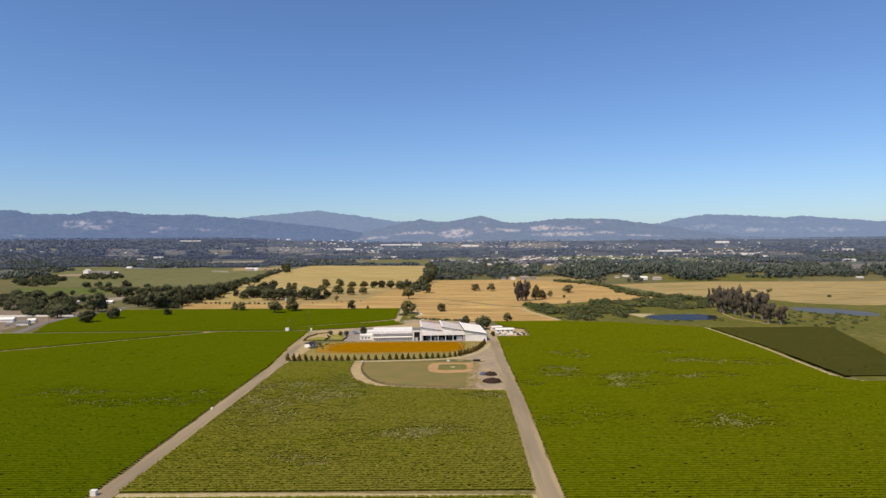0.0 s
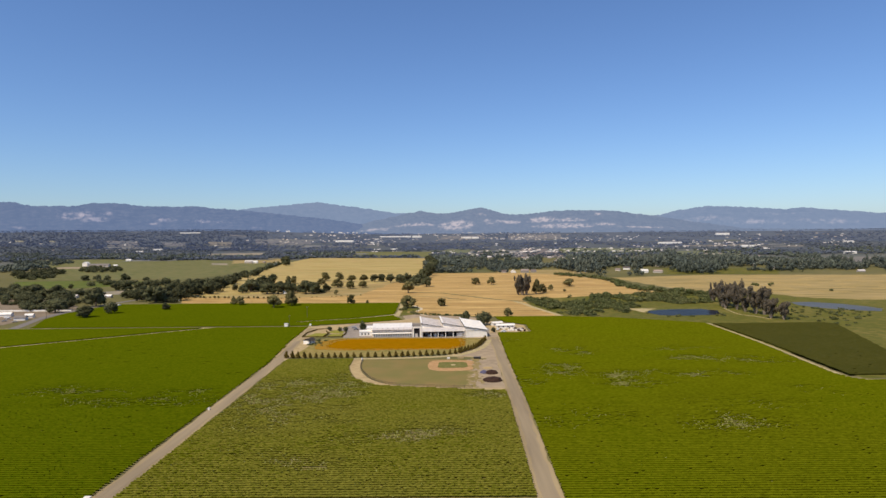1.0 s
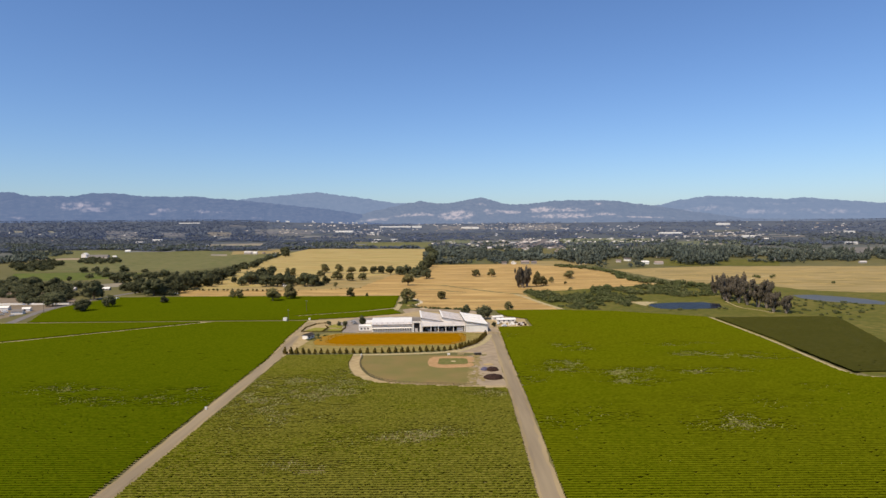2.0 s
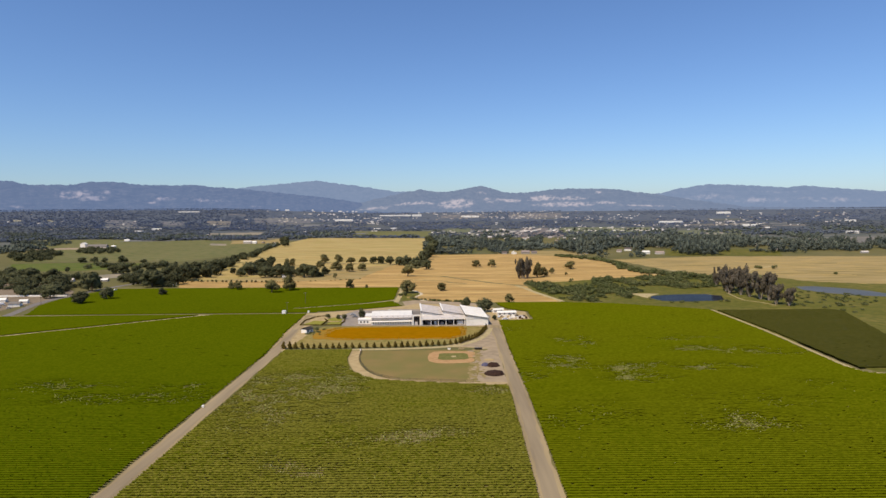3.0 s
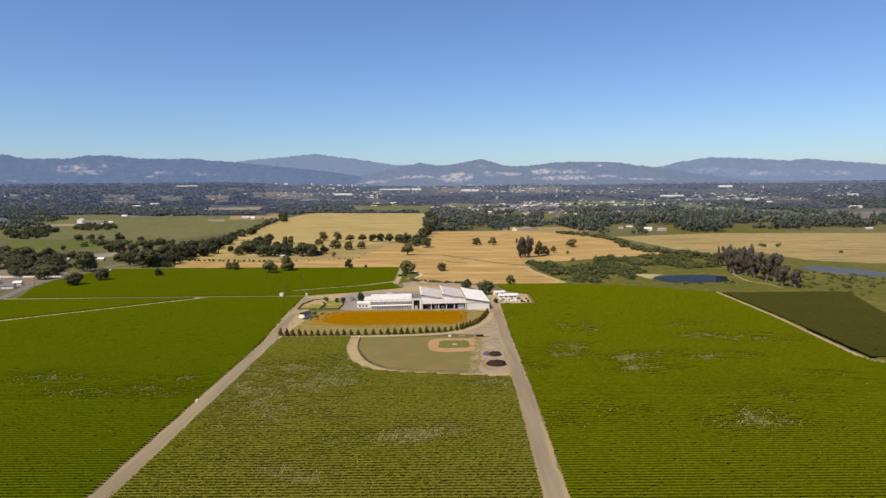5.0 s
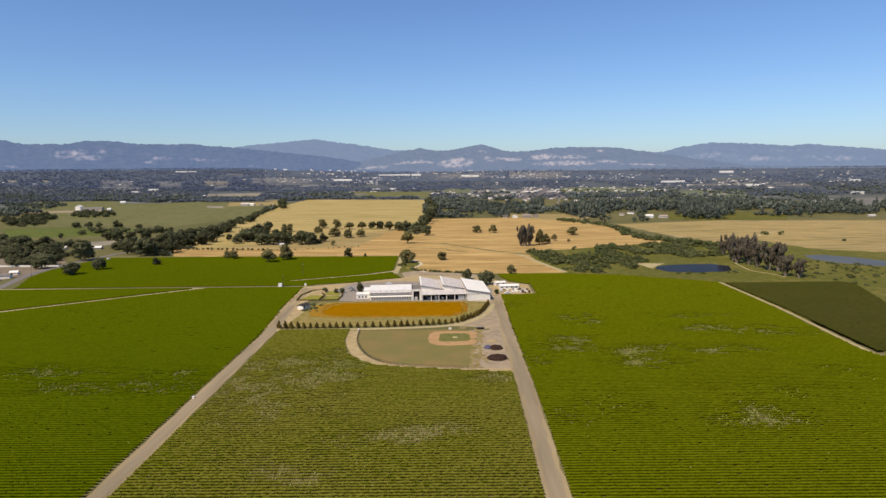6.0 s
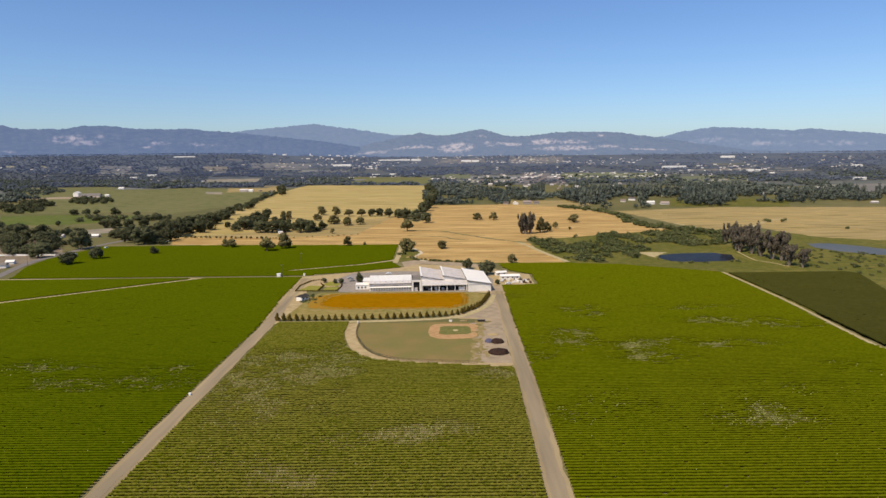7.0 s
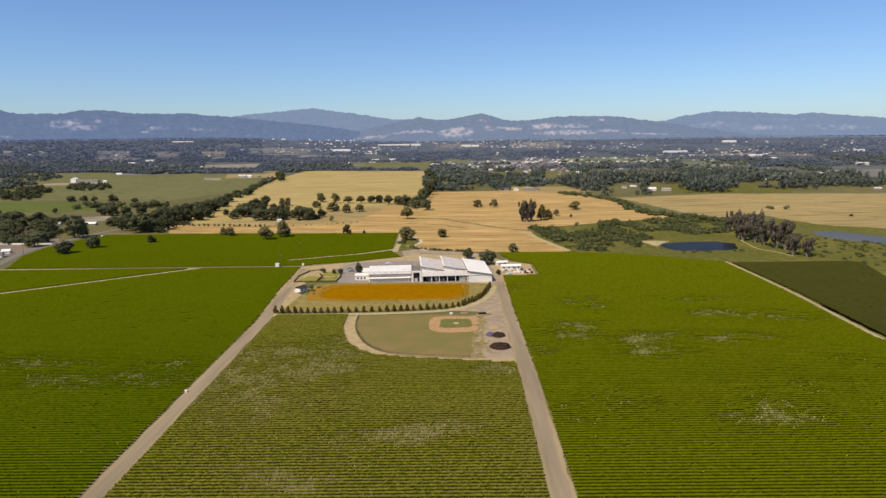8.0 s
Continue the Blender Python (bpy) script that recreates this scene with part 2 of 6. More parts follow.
M = dict(
    ground=material("pasture", (0.19, 0.155, 0.060), (0.085, 0.090, 0.028), 0.006, (0.14, 0.125, 0.05), 0.05),
    # outer valley floor: distance haze is put into these three base colours
    ground_far=material("haze_greyed_pasture", (0.110, 0.118, 0.104), (0.082, 0.092, 0.086), 0.006, (0.150, 0.142, 0.112), 0.02),
    ground_blue=material("haze_blue_pasture", (0.084, 0.097, 0.108), (0.070, 0.083, 0.097), 0.005, (0.112, 0.115, 0.114), 0.015),
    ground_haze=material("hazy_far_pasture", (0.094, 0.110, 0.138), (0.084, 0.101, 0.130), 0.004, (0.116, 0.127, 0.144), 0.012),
    # field colour dulled to hold the haze of its distance
    far_parcel=material("hazed_cut_fields", (0.245, 0.225, 0.190), (0.195, 0.190, 0.175), 0.01, (0.165, 0.168, 0.160), 0.03),
    worn=material("worn_turf", (0.265, 0.194, 0.075), (0.217, 0.168, 0.057), 0.08, (0.307, 0.226, 0.101), 0.25),
    far_field=material("far_dry_grass", (0.36, 0.285, 0.19), (0.28, 0.235, 0.165), 0.01, (0.21, 0.19, 0.14), 0.03),
    straw=material("straw_swath", (0.47, 0.33, 0.125), (0.37, 0.26, 0.09), 0.05, (0.43, 0.30, 0.11), 0.3),
    stubble=material("brown_stubble", (0.355, 0.235, 0.085), (0.290, 0.190, 0.065), 0.05, (0.42, 0.28, 0.105), 0.3),
    bed=material("garden_turf", (0.24, 0.225, 0.03), (0.19, 0.19, 0.025), 0.15, (0.28, 0.24, 0.05), 0.5),
    gold=material("dry_hay", (0.550, 0.360, 0.134), (0.420, 0.260, 0.088), 0.022, (0.315, 0.194, 0.068), 0.075, stretch=(0.22, 1.6, 1), lo=0.42, hi=0.66),
    pale=material("pale_hay", (0.400, 0.300, 0.100), (0.285, 0.230, 0.072), 0.014, (0.47, 0.34, 0.135), 0.05, stretch=(0.2, 1.2, 1)),
    hay_olive=material("swathed_hay", (0.298, 0.219, 0.084), (0.208, 0.160, 0.053), 0.010, (0.385, 0.280, 0.120), 0.06, stretch=(0.25, 1.4, 1)),
    green=material("green_pasture", (0.096, 0.128, 0.018), (0.080, 0.110, 0.016), 0.012, (0.135, 0.138, 0.036), 0.06),
    meadow=material("olive_meadow", (0.138, 0.142, 0.048), (0.104, 0.117, 0.035), 0.008, (0.185, 0.160, 0.064), 0.05),
    scrub=material("rough_grass", (0.130, 0.120, 0.022), (0.190, 0.154, 0.040), 0.02, (0.095, 0.097, 0.016), 0.15),
    soil=material("vineyard_soil", (0.172, 0.144, 0.052), (0.118, 0.113, 0.028), 0.03, (0.23, 0.19, 0.092), 0.5),
    vine_dry=material("dusty_vine_leaves", (0.113, 0.106, 0.014), (0.084, 0.094, 0.001), 0.016, (0.173, 0.158, 0.021), 0.9, rough=0.9, gloss=0.02),
    soil_dry=material("dry_vineyard_soil", (0.188, 0.148, 0.058), (0.125, 0.114, 0.032), 0.03, (0.235, 0.187, 0.085), 0.5),
    vine=material("vine_leaves", (0.080, 0.097, 0.001), (0.085, 0.091, 0.002), 0.012, (0.118, 0.127, 0.003), 0.7, rough=0.9, gloss=0.0),
    vine_pale=material("weak_vine_leaves", (0.31, 0.30, 0.10), (0.22, 0.225, 0.04), 0.3, rough=0.8, gloss=0.05),
    vine_far=material("young_vine_leaves", (0.068, 0.089, 0.001), (0.060, 0.081, 0.001), 0.012, (0.089, 0.106, 0.002), 0.7, rough=0.9, gloss=0.0),
    vine_dark=material("dark_vine_leaves", (0.056, 0.054, 0.008), (0.069, 0.063, 0.011), 0.02, (0.047, 0.047, 0.006), 0.4, rough=0.8, gloss=0.05),
    dirt_grey=material("packed_dirt", (0.318, 0.238, 0.152), (0.245, 0.188, 0.124), 0.05, (0.385, 0.292, 0.186), 0.2, bump=0.1),
    road=material("road_dirt", (0.308, 0.230, 0.123), (0.237, 0.181, 0.103), 0.35, (0.380, 0.286, 0.154), 0.12, stretch=(1.6, 0.10, 1), bump=0.1),
    road_worn=material("wheel_worn_dirt", (0.270, 0.206, 0.128), (0.225, 0.174, 0.112), 0.35, (0.320, 0.246, 0.150), 0.12, stretch=(1.6, 0.10, 1), bump=0.1),
    dirt=material("pale_dirt", (0.395, 0.285, 0.138), (0.335, 0.240, 0.115), 0.04, (0.455, 0.340, 0.175), 0.25, bump=0.1),
    track=material("pale_track", (0.52, 0.41, 0.24), (0.44, 0.34, 0.19), 0.1, (0.36, 0.29, 0.12), 0.5),
    path_pale=material("chalky_path", (0.64, 0.55, 0.40), (0.56, 0.47, 0.33), 0.2, (0.50, 0.42, 0.28), 0.8),
    gravel=material("grey_gravel", (0.275, 0.225, 0.181), (0.224, 0.185, 0.149), 0.05, (0.326, 0.275, 0.223), 0.3, bump=0.1),
    asphalt=material("worn_asphalt", (0.185, 0.160, 0.140), (0.155, 0.135, 0.118), 0.05, (0.22, 0.195, 0.170), 0.5),
    lawn=material("dry_lawn", (0.208, 0.160, 0.052), (0.250, 0.170, 0.066), 0.028, (0.184, 0.157, 0.049), 0.06),
    yard_brown=material("brown_yard_dirt", (0.215, 0.160, 0.105), (0.165, 0.128, 0.080), 0.03, (0.26, 0.20, 0.14), 0.2),
    verge=material("dry_verge", (0.262, 0.192, 0.052), (0.165, 0.145, 0.030), 0.05, (0.30, 0.225, 0.075), 0.25),
    infield=material("infield_turf", (0.145, 0.135, 0.036), (0.115, 0.12, 0.028), 0.1, (0.18, 0.16, 0.05), 0.4),
    clay=material("red_clay", (0.412, 0.225, 0.099), (0.350, 0.205, 0.088), 0.1, (0.464, 0.285, 0.132), 0.4),
    poppy=material("orange_flowers", (0.285, 0.118, 0.001), (0.225, 0.112, 0.001), 0.03, (0.300, 0.135, 0.002), 0.25, stretch=(0.7, 1.1, 1), gloss=0.0),
    mulch=material("dark_compost", (0.050, 0.027, 0.018), (0.070, 0.038, 0.026), 0.6, (0.03, 0.018, 0.014), 2.0, bump=0.6),
    water=material("pond_water", (0.016, 0.017, 0.022), (0.022, 0.022, 0.028), 0.05, rough=0.18, bump=0.25, bump_scale=0.9, gloss=0.02),
    water_grey=material("reservoir_water", (0.09, 0.097, 0.100), (0.11, 0.115, 0.115), 0.03, rough=0.45, bump=0.5, bump_scale=0.9, gloss=0.03),
    white=material("white_metal_sheet", (0.85, 0.79, 0.695), (0.76, 0.705, 0.615), 0.15, (0.87, 0.81, 0.72), 0.8, rough=0.5, gloss=0.3),
    roof_grey=material("weathered_roof_sheet", (0.60, 0.535, 0.475), (0.50, 0.44, 0.39), 0.12, (0.68, 0.605, 0.54), 0.4, rough=0.55, gloss=0.3),
    roof_pale=material("streaked_pale_roof_sheet", (0.76, 0.71, 0.64), (0.64, 0.60, 0.55), 0.25, (0.82, 0.77, 0.69), 0.9, rough=0.5, stretch=(2.0, 0.12, 1), gloss=0.3),
    roof_dark=material("dark_shingles", (0.07, 0.06, 0.055), (0.05, 0.045, 0.04), 0.5),
    flower_edge=material("thin_flowers", (0.30, 0.18, 0.022), (0.22, 0.185, 0.035), 0.12, (0.34, 0.15, 0.008), 0.5, stretch=(0.6, 1.2, 1)),
    # near black: painted shade for openings, and real dark trim and wheels
    dark=material("shade_and_trim_dark", (0.022, 0.02, 0.02), (0.04, 0.036, 0.034), 0.5, rough=0.8, gloss=0.05),
    glass=material("window_glass", (0.02, 0.025, 0.03), (0.03, 0.035, 0.04), 0.4, rough=0.06, gloss=0.5),
    bark=material("bark", (0.10, 0.075, 0.055), (0.14, 0.11, 0.08), 1.0, bump=0.5),
    bark_pale=material("pale_bark", (0.30, 0.24, 0.19), (0.22, 0.18, 0.14), 0.6),
    oak=material("oak_leaves", (0.116, 0.118, 0.056), (0.152, 0.140, 0.068), 0.10, (0.092, 0.098, 0.050), 0.7, rough=0.8, vary=0.35, gloss=0.03, leaf=0.34, clump=0.26),
    oak_dry=material("dry_oak_leaves", (0.185, 0.160, 0.062), (0.235, 0.192, 0.080), 0.10, (0.145, 0.130, 0.054), 0.7, rough=0.8, vary=0.3, gloss=0.03, leaf=0.34, clump=0.26),
    cypress=material("shrub_leaves", (0.128, 0.089, 0.019), (0.155, 0.105, 0.024), 0.3, (0.095, 0.070, 0.014), 1.2, rough=0.8, vary=0.2, gloss=0.05, leaf=0.15),
    gum=material("gum_leaves", (0.172, 0.142, 0.100), (0.218, 0.172, 0.122), 0.15, (0.130, 0.111, 0.078), 0.8, rough=0.8, vary=0.2, gloss=0.03, leaf=0.34, clump=0.26),
    bush=material("thicket_leaves", (0.128, 0.136, 0.050), (0.172, 0.166, 0.070), 0.03, (0.088, 0.102, 0.036), 0.15, rough=0.85, gloss=0.05, leaf=0.15, clump=0.35),
    woods=material("far_wood_leaves", (0.112, 0.127, 0.096), (0.152, 0.157, 0.112), 0.010, (0.084, 0.100, 0.086), 0.08, rough=0.9, gloss=0.02, leaf=0.15, clump=0.45),
    # far woods: air haze painted into the leaf colour, bluer and paler further out
    woods_far=material("haze_grey_wood_leaves", (0.110, 0.127, 0.152), (0.140, 0.150, 0.162), 0.004, (0.088, 0.104, 0.134), 0.03, rough=0.9, gloss=0.02, leaf=0.15, clump=0.14),
    woods_blue=material("haze_blue_wood_leaves", (0.130, 0.155, 0.222), (0.156, 0.176, 0.230), 0.004, (0.108, 0.132, 0.202), 0.02, rough=0.9, gloss=0.02, leaf=0.15, clump=0.18),
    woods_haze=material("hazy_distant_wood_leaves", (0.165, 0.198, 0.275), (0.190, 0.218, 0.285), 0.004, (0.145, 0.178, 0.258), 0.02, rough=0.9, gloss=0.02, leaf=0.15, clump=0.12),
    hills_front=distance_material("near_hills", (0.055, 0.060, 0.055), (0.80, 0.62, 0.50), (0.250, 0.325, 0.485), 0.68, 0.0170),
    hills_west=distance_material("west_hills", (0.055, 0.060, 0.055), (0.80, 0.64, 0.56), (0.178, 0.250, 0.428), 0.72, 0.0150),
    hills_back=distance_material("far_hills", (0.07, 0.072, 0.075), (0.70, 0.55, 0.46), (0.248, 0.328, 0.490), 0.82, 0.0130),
    # far fields: haze is painted in by greying these base colours
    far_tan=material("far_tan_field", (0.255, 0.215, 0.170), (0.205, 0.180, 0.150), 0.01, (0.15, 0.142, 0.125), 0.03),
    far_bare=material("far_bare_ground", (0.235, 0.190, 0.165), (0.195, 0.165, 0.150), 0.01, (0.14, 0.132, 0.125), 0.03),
    far_dim=material("haze_greyed_field", (0.205, 0.190, 0.182), (0.170, 0.164, 0.166), 0.01, (0.125, 0.130, 0.142), 0.03),
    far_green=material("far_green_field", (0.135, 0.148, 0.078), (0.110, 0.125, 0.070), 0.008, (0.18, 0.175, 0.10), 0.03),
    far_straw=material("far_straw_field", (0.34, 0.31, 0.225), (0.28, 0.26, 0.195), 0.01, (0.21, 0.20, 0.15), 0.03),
    # western forest: the same painted blue haze in a darker tone
    woods_haze_west=material("dark_haze_blue_leaves", (0.094, 0.120, 0.190), (0.116, 0.138, 0.196), 0.004, (0.076, 0.102, 0.174), 0.02, rough=0.9, gloss=0.02, leaf=0.15, clump=0.12),
    house=material("house_wall", (0.52, 0.45, 0.38), (0.40, 0.35, 0.30), 0.02, vary=0.35),
    tile=material("house_roof", (0.30, 0.23, 0.19), (0.21, 0.17, 0.15), 0.01, vary=0.5),
)


for name, dull in (("water", (0.26, 0.22, 0.27, 1)), ("water_grey", (0.66, 0.62, 0.54, 1))):
    # a dull specular tint turns down the water's reflections
    M[name].node_tree.nodes["Principled BSDF"].inputs["Specular Tint"].default_value = dull
M["water"].node_tree.nodes["Principled BSDF"].inputs["IOR"].default_value = 1.16


# ---- helpers of this scene ----
def mesh_of(name, bm, mat):
    me = bpy.data.meshes.new(name)
    bm.to_mesh(me)
    bm.free()
    if mat:
        me.materials.append(mat)
    return me


def mesh_np(name, verts, faces, mat, smooth=False):
    """A mesh from arrays of points and of quads or triangles."""
    me = bpy.data.meshes.new(name)
    faces = np.asarray(faces, dtype=np.int32)
    me.vertices.add(len(verts))
    me.vertices.foreach_set("co", np.asarray(verts, dtype=np.float32).ravel())
    me.loops.add(faces.size)
    me.loops.foreach_set("vertex_index", faces.ravel())
    me.polygons.add(len(faces))
    me.polygons.foreach_set("loop_start", np.arange(0, faces.size, faces.shape[1], dtype=np.int32))
    me.update(calc_edges=True)
    for one in mat if isinstance(mat, tuple) else (mat,):
        me.materials.append(one)
    if smooth:
        me.polygons.foreach_set("use_smooth", np.ones(len(faces), dtype=bool))
    me.validate()
    return me


def part(name, bm, mat, parent, label=""):
    ob = new(name, mesh_of(name, bm, mat))
    ob.parent = parent
    return tagged(ob, label)


def thing(name, m, label, category, group="", kind=""):
    ob = new(name)
    ob.matrix_basis = m
    return tagged(ob, label, category, group, kind)


def box(bm, x0, x1, y0, y1, z0, z1):
    v = [bm.verts.new(p) for p in ((x0, y0, z0), (x1, y0, z0), (x1, y1, z0), (x0, y1, z0), (x0, y0, z1), (x1, y0, z1), (x1, y1, z1), (x0, y1, z1))]
    for f in ((3, 2, 1, 0), (4, 5, 6, 7), (0, 1, 5, 4), (1, 2, 6, 5), (2, 3, 7, 6), (3, 0, 4, 7)):
        bm.faces.new([v[i] for i in f])
    return v


def prism(bm, outline, z0, z1):
    """An upright slab on an outline that runs anticlockwise."""
    low = [bm.verts.new((x, y, z0)) for x, y in outline]
    top = [bm.verts.new((x, y, z1)) for x, y in outline]
    n = len(outline)
    bm.faces.new(top)
    for i in range(n):
        bm.faces.new((low[i], low[(i + 1) % n], top[(i + 1) % n], top[i]))
    bmesh.ops.recalc_face_normals(bm, faces=bm.faces)
    bmesh.ops.triangulate(bm, faces=[f for f in bm.faces if len(f.verts) > 4])


def smooth_line(pts, n=8):
    """Points along a soft curve through pts."""
    out, p = [], [Vector(q) for q in pts]
    for i in range(len(p) - 1):
        a, b, c, d = p[max(i - 1, 0)], p[i], p[i + 1], p[min(i + 2, len(p) - 1)]
        for j in range(n):
            t = j / n
            out.append(0.5 * (2 * b + (c - a) * t + (2 * a - 5 * b + 4 * c - d) * t * t + (3 * b - a - 3 * c + d) * t ** 3))
    return out + [p[-1]]


def rough_edge(pts, step=6.0, amount=0.5, seed=3):
    """An outline cut into short steps with uneven, natural edges."""
    rnd, out = random.Random(seed), []
    for i, p in enumerate(pts):
        a, b = Vector(p), Vector(pts[(i + 1) % len(pts)])
        n = max(1, int((b - a).length / step))
        for j in range(n):
            q = a.lerp(b, j / n)
            out.append((q.x + rnd.uniform(-amount, amount), q.y + rnd.uniform(-amount, amount)))
    return out


def sheet(name, pts, mat, z, label, step=8.0, amount=0.6, category="ground"):
    """A patch of ground with its own cover."""
    bm = bmesh.new()
    prism(bm, rough_edge(pts, step, amount, len(pts) + int(abs(pts[0][0]))), -0.05, z)
    return tagged(new(name, mesh_of(name, bm, M[mat])), label, category, kind="structure")


def strip(name, line, width, mat, z, label, category="road", amount=0.25, seed=1):
    """A road or track along a line."""
    rnd, left, right = random.Random(seed), [], []
    p = smooth_line(line, 10)
    for i, q in enumerate(p):
        d = (p[min(i + 1, len(p) - 1)] - p[max(i - 1, 0)]).normalized()
        n = Vector((-d.y, d.x))
        left.append(tuple(q + n * (width / 2 + rnd.uniform(-amount, amount))))
        right.append(tuple(q - n * (width / 2 + rnd.uniform(-amount, amount))))
    bm = bmesh.new()
    lo = [bm.verts.new((*a, z)) for a in left]
    ro = [bm.verts.new((*a, z)) for a in right]
    lb = [bm.verts.new((*a, -0.05)) for a in left]
    rb = [bm.verts.new((*a, -0.05)) for a in right]
    for i in range(len(p) - 1):
        bm.faces.new((ro[i], ro[i + 1], lo[i + 1], lo[i]))
        bm.faces.new((lo[i], lo[i + 1], lb[i + 1], lb[i]))
        bm.faces.new((rb[i], rb[i + 1], ro[i + 1], ro[i]))
    return tagged(new(name, mesh_of(name, bm, M[mat])), label, category, kind="structure")


LATTICE = np.random.RandomState(11).rand(256, 256)


def vnoise(x, y):
    """Soft value noise, 0 to 1."""
    x, y = np.asarray(x, float), np.asarray(y, float)
    i, j = np.floor(x).astype(int), np.floor(y).astype(int)
    u, v = x - i, y - j
    u, v = u * u * (3 - 2 * u), v * v * (3 - 2 * v)
    g = lambda a, b: LATTICE[a & 255, b & 255]
    return (g(i, j) * (1 - u) + g(i + 1, j) * u) * (1 - v) + (g(i, j + 1) * (1 - u) + g(i + 1, j + 1) * u) * v


def inside(x, y, poly):
    x, y, hit = np.asarray(x, float), np.asarray(y, float), None
    hit = np.zeros(x.shape, bool)
    for (ax, ay), (bx, by) in zip(poly, poly[1:] + poly[:1]):
        if ay != by:
            hit ^= ((ay > y) != (by > y)) & (x < (bx - ax) * (y - ay) / (by - ay) + ax)
    return hit


# ---- the ground and its covers ----
def rise(x, y):
    """The plain's height: level near by, climbing gently towards the hills."""
    high = 70.0 + 34.0 * np.clip((-0.10 - np.arctan2(x, y)) / 0.25, 0, 1)
    return high * np.clip((np.hypot(x, y) - 2700) / 1450, 0, 1) ** 1.35


bm = bmesh.new()
ring = [[bm.verts.new((r * math.sin(a), r * math.cos(a), float(rise(r * math.sin(a), r * math.cos(a))))) for a in [2 * math.pi * i / 96 for i in range(96)]] for r in (60, 250, 900, 1900, 2700, 3000, 3300, 3600, 3900, 4300, 5200)]
centre = bm.verts.new((0, 0, 0))
for i in range(96):
    j = (i + 1) % 96
    bm.faces.new((centre, ring[0][j], ring[0][i]))
    for a, b in zip(ring, ring[1:]):
        bm.faces.new((a[i], a[j], b[j], b[i]))
# rings further out take the pastures with more haze in their colour
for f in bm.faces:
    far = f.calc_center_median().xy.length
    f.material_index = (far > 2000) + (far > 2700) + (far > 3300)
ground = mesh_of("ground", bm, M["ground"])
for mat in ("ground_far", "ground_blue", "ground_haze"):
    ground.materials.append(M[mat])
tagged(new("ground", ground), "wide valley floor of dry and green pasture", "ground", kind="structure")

GOLD = [(-309, 730), (-50, 711), (-52, 640), (-32, 616), (14, 600), (42, 593.5), (104, 591), (90, 660), (86, 746), (131, 752), (174, 771), (274, 813), (250, 900), (255, 1010), (203, 1141), (117, 1210), (-29, 1207), (-43, 923), (-82, 1017), (-274, 811), (-335, 791)]
PALE = [(-274, 811), (-82, 1017), (-48, 1154), (-60, 1906), (-438, 1993), (-425, 1614), (-394, 1325), (-361, 1050), (-331, 800)]
HAY = [(271, 1062), (300, 887), (327, 792), (384, 841), (399, 775), (409, 737), (459, 703), (900, 720), (1100, 1072), (711, 1075), (462, 1106)]
MEADOW = [(-779, 1129), (-672, 1132), (-517, 1142), (-472, 1108), (-378, 1393), (-475, 1642), (-665, 1897), (-743, 1933), (-868, 1890), (-1094, 2050), (-1330, 2030), (-1172, 1687), (-968, 1524), (-893, 1290)]
MEADOW_B = [(-659, 958), (-570, 949), (-517, 973), (-503, 1085), (-565, 1080), (-656, 1104), (-755, 1094)]
STRIP = [(-309, 2060), (-56, 1999), (-58, 2492), (-377, 2588)]
TAN = [(-832, 2185), (-626, 2136), (-760, 2650), (-1000, 2660)]
sheet("meadow", GOLD, "gold", 0.10, "golden mown hay field with faint mowing lines", amount=1.5)
sheet("meadow", [(-318, 796), (-200, 781), (-110, 803), (-100, 900), (-84, 1008), (-274, 816)], "hay_olive", 0.14, "olive-brown stubble between oaks", amount=3)
sheet("meadow", PALE, "pale", 0.075, "pale yellow-green hay field", amount=2)
sheet("meadow", HAY, "hay_olive", 0.08, "wide dry hay field beside a reservoir", amount=2)
sheet("meadow", MEADOW, "meadow", 0.06, "olive green meadow", amount=3)
sheet("meadow", [(-649, 1724), (-611, 1629), (-562, 1606), (-594, 1698)], "far_field", 0.1, "tan strip of cut grass in a meadow", amount=3)
sheet("meadow", [(-448, 1703), (-520, 1975), (-690, 2020), (-575, 1682)], "hay_olive", 0.09, "tan dry field behind a tree line", amount=4)
sheet("meadow", [(385, 1129), (576, 1102), (667, 1272), (448, 1306)], "scrub", 0.09, "dull olive pasture before the woods", amount=4)
sheet("yard", [(-401, 655), (-436, 645), (-520, 650), (-560, 800), (-480, 794), (-440, 735), (-404, 690)], "yard_brown", 0.09, "brown bare farm ground between shrubs", amount=2)
sheet("yard", [(-1010, 1520), (-965, 1500), (-880, 1505), (-835, 1548), (-870, 1590), (-960, 1575)], "dirt_grey", 0.1, "bare ground round white farm buildings", amount=3)
sheet("yard", [(-493, 878), (-458, 826), (-439, 852), (-467, 905)], "far_field", 0.1, "bare tan ground between oaks", amount=2)
sheet("meadow", MEADOW_B, "green", 0.08, "green pasture between hedges", amount=3)
sheet("meadow", STRIP, "meadow", 0.06, "narrow green field behind the hay", amount=3)
CLEARING = [(-16, 2340), (120, 2300), (381, 2290), (430, 2560), (-20, 2600)]
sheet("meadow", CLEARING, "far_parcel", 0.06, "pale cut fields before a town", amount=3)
sheet("meadow", TAN, "far_field", 0.06, "tan ploughed field among woods", amount=3)
sheet("meadow", [(96, 1207), (205, 1143), (262, 1180), (250, 1290), (98, 1300)], "hay_olive", 0.05, "bare tan ground round a farmhouse", amount=4)
strip("track", [(232, 1120), (250, 1200), (258, 1300), (262, 1480)], 6.0, "track", 0.09, "pale lane past a farmhouse")
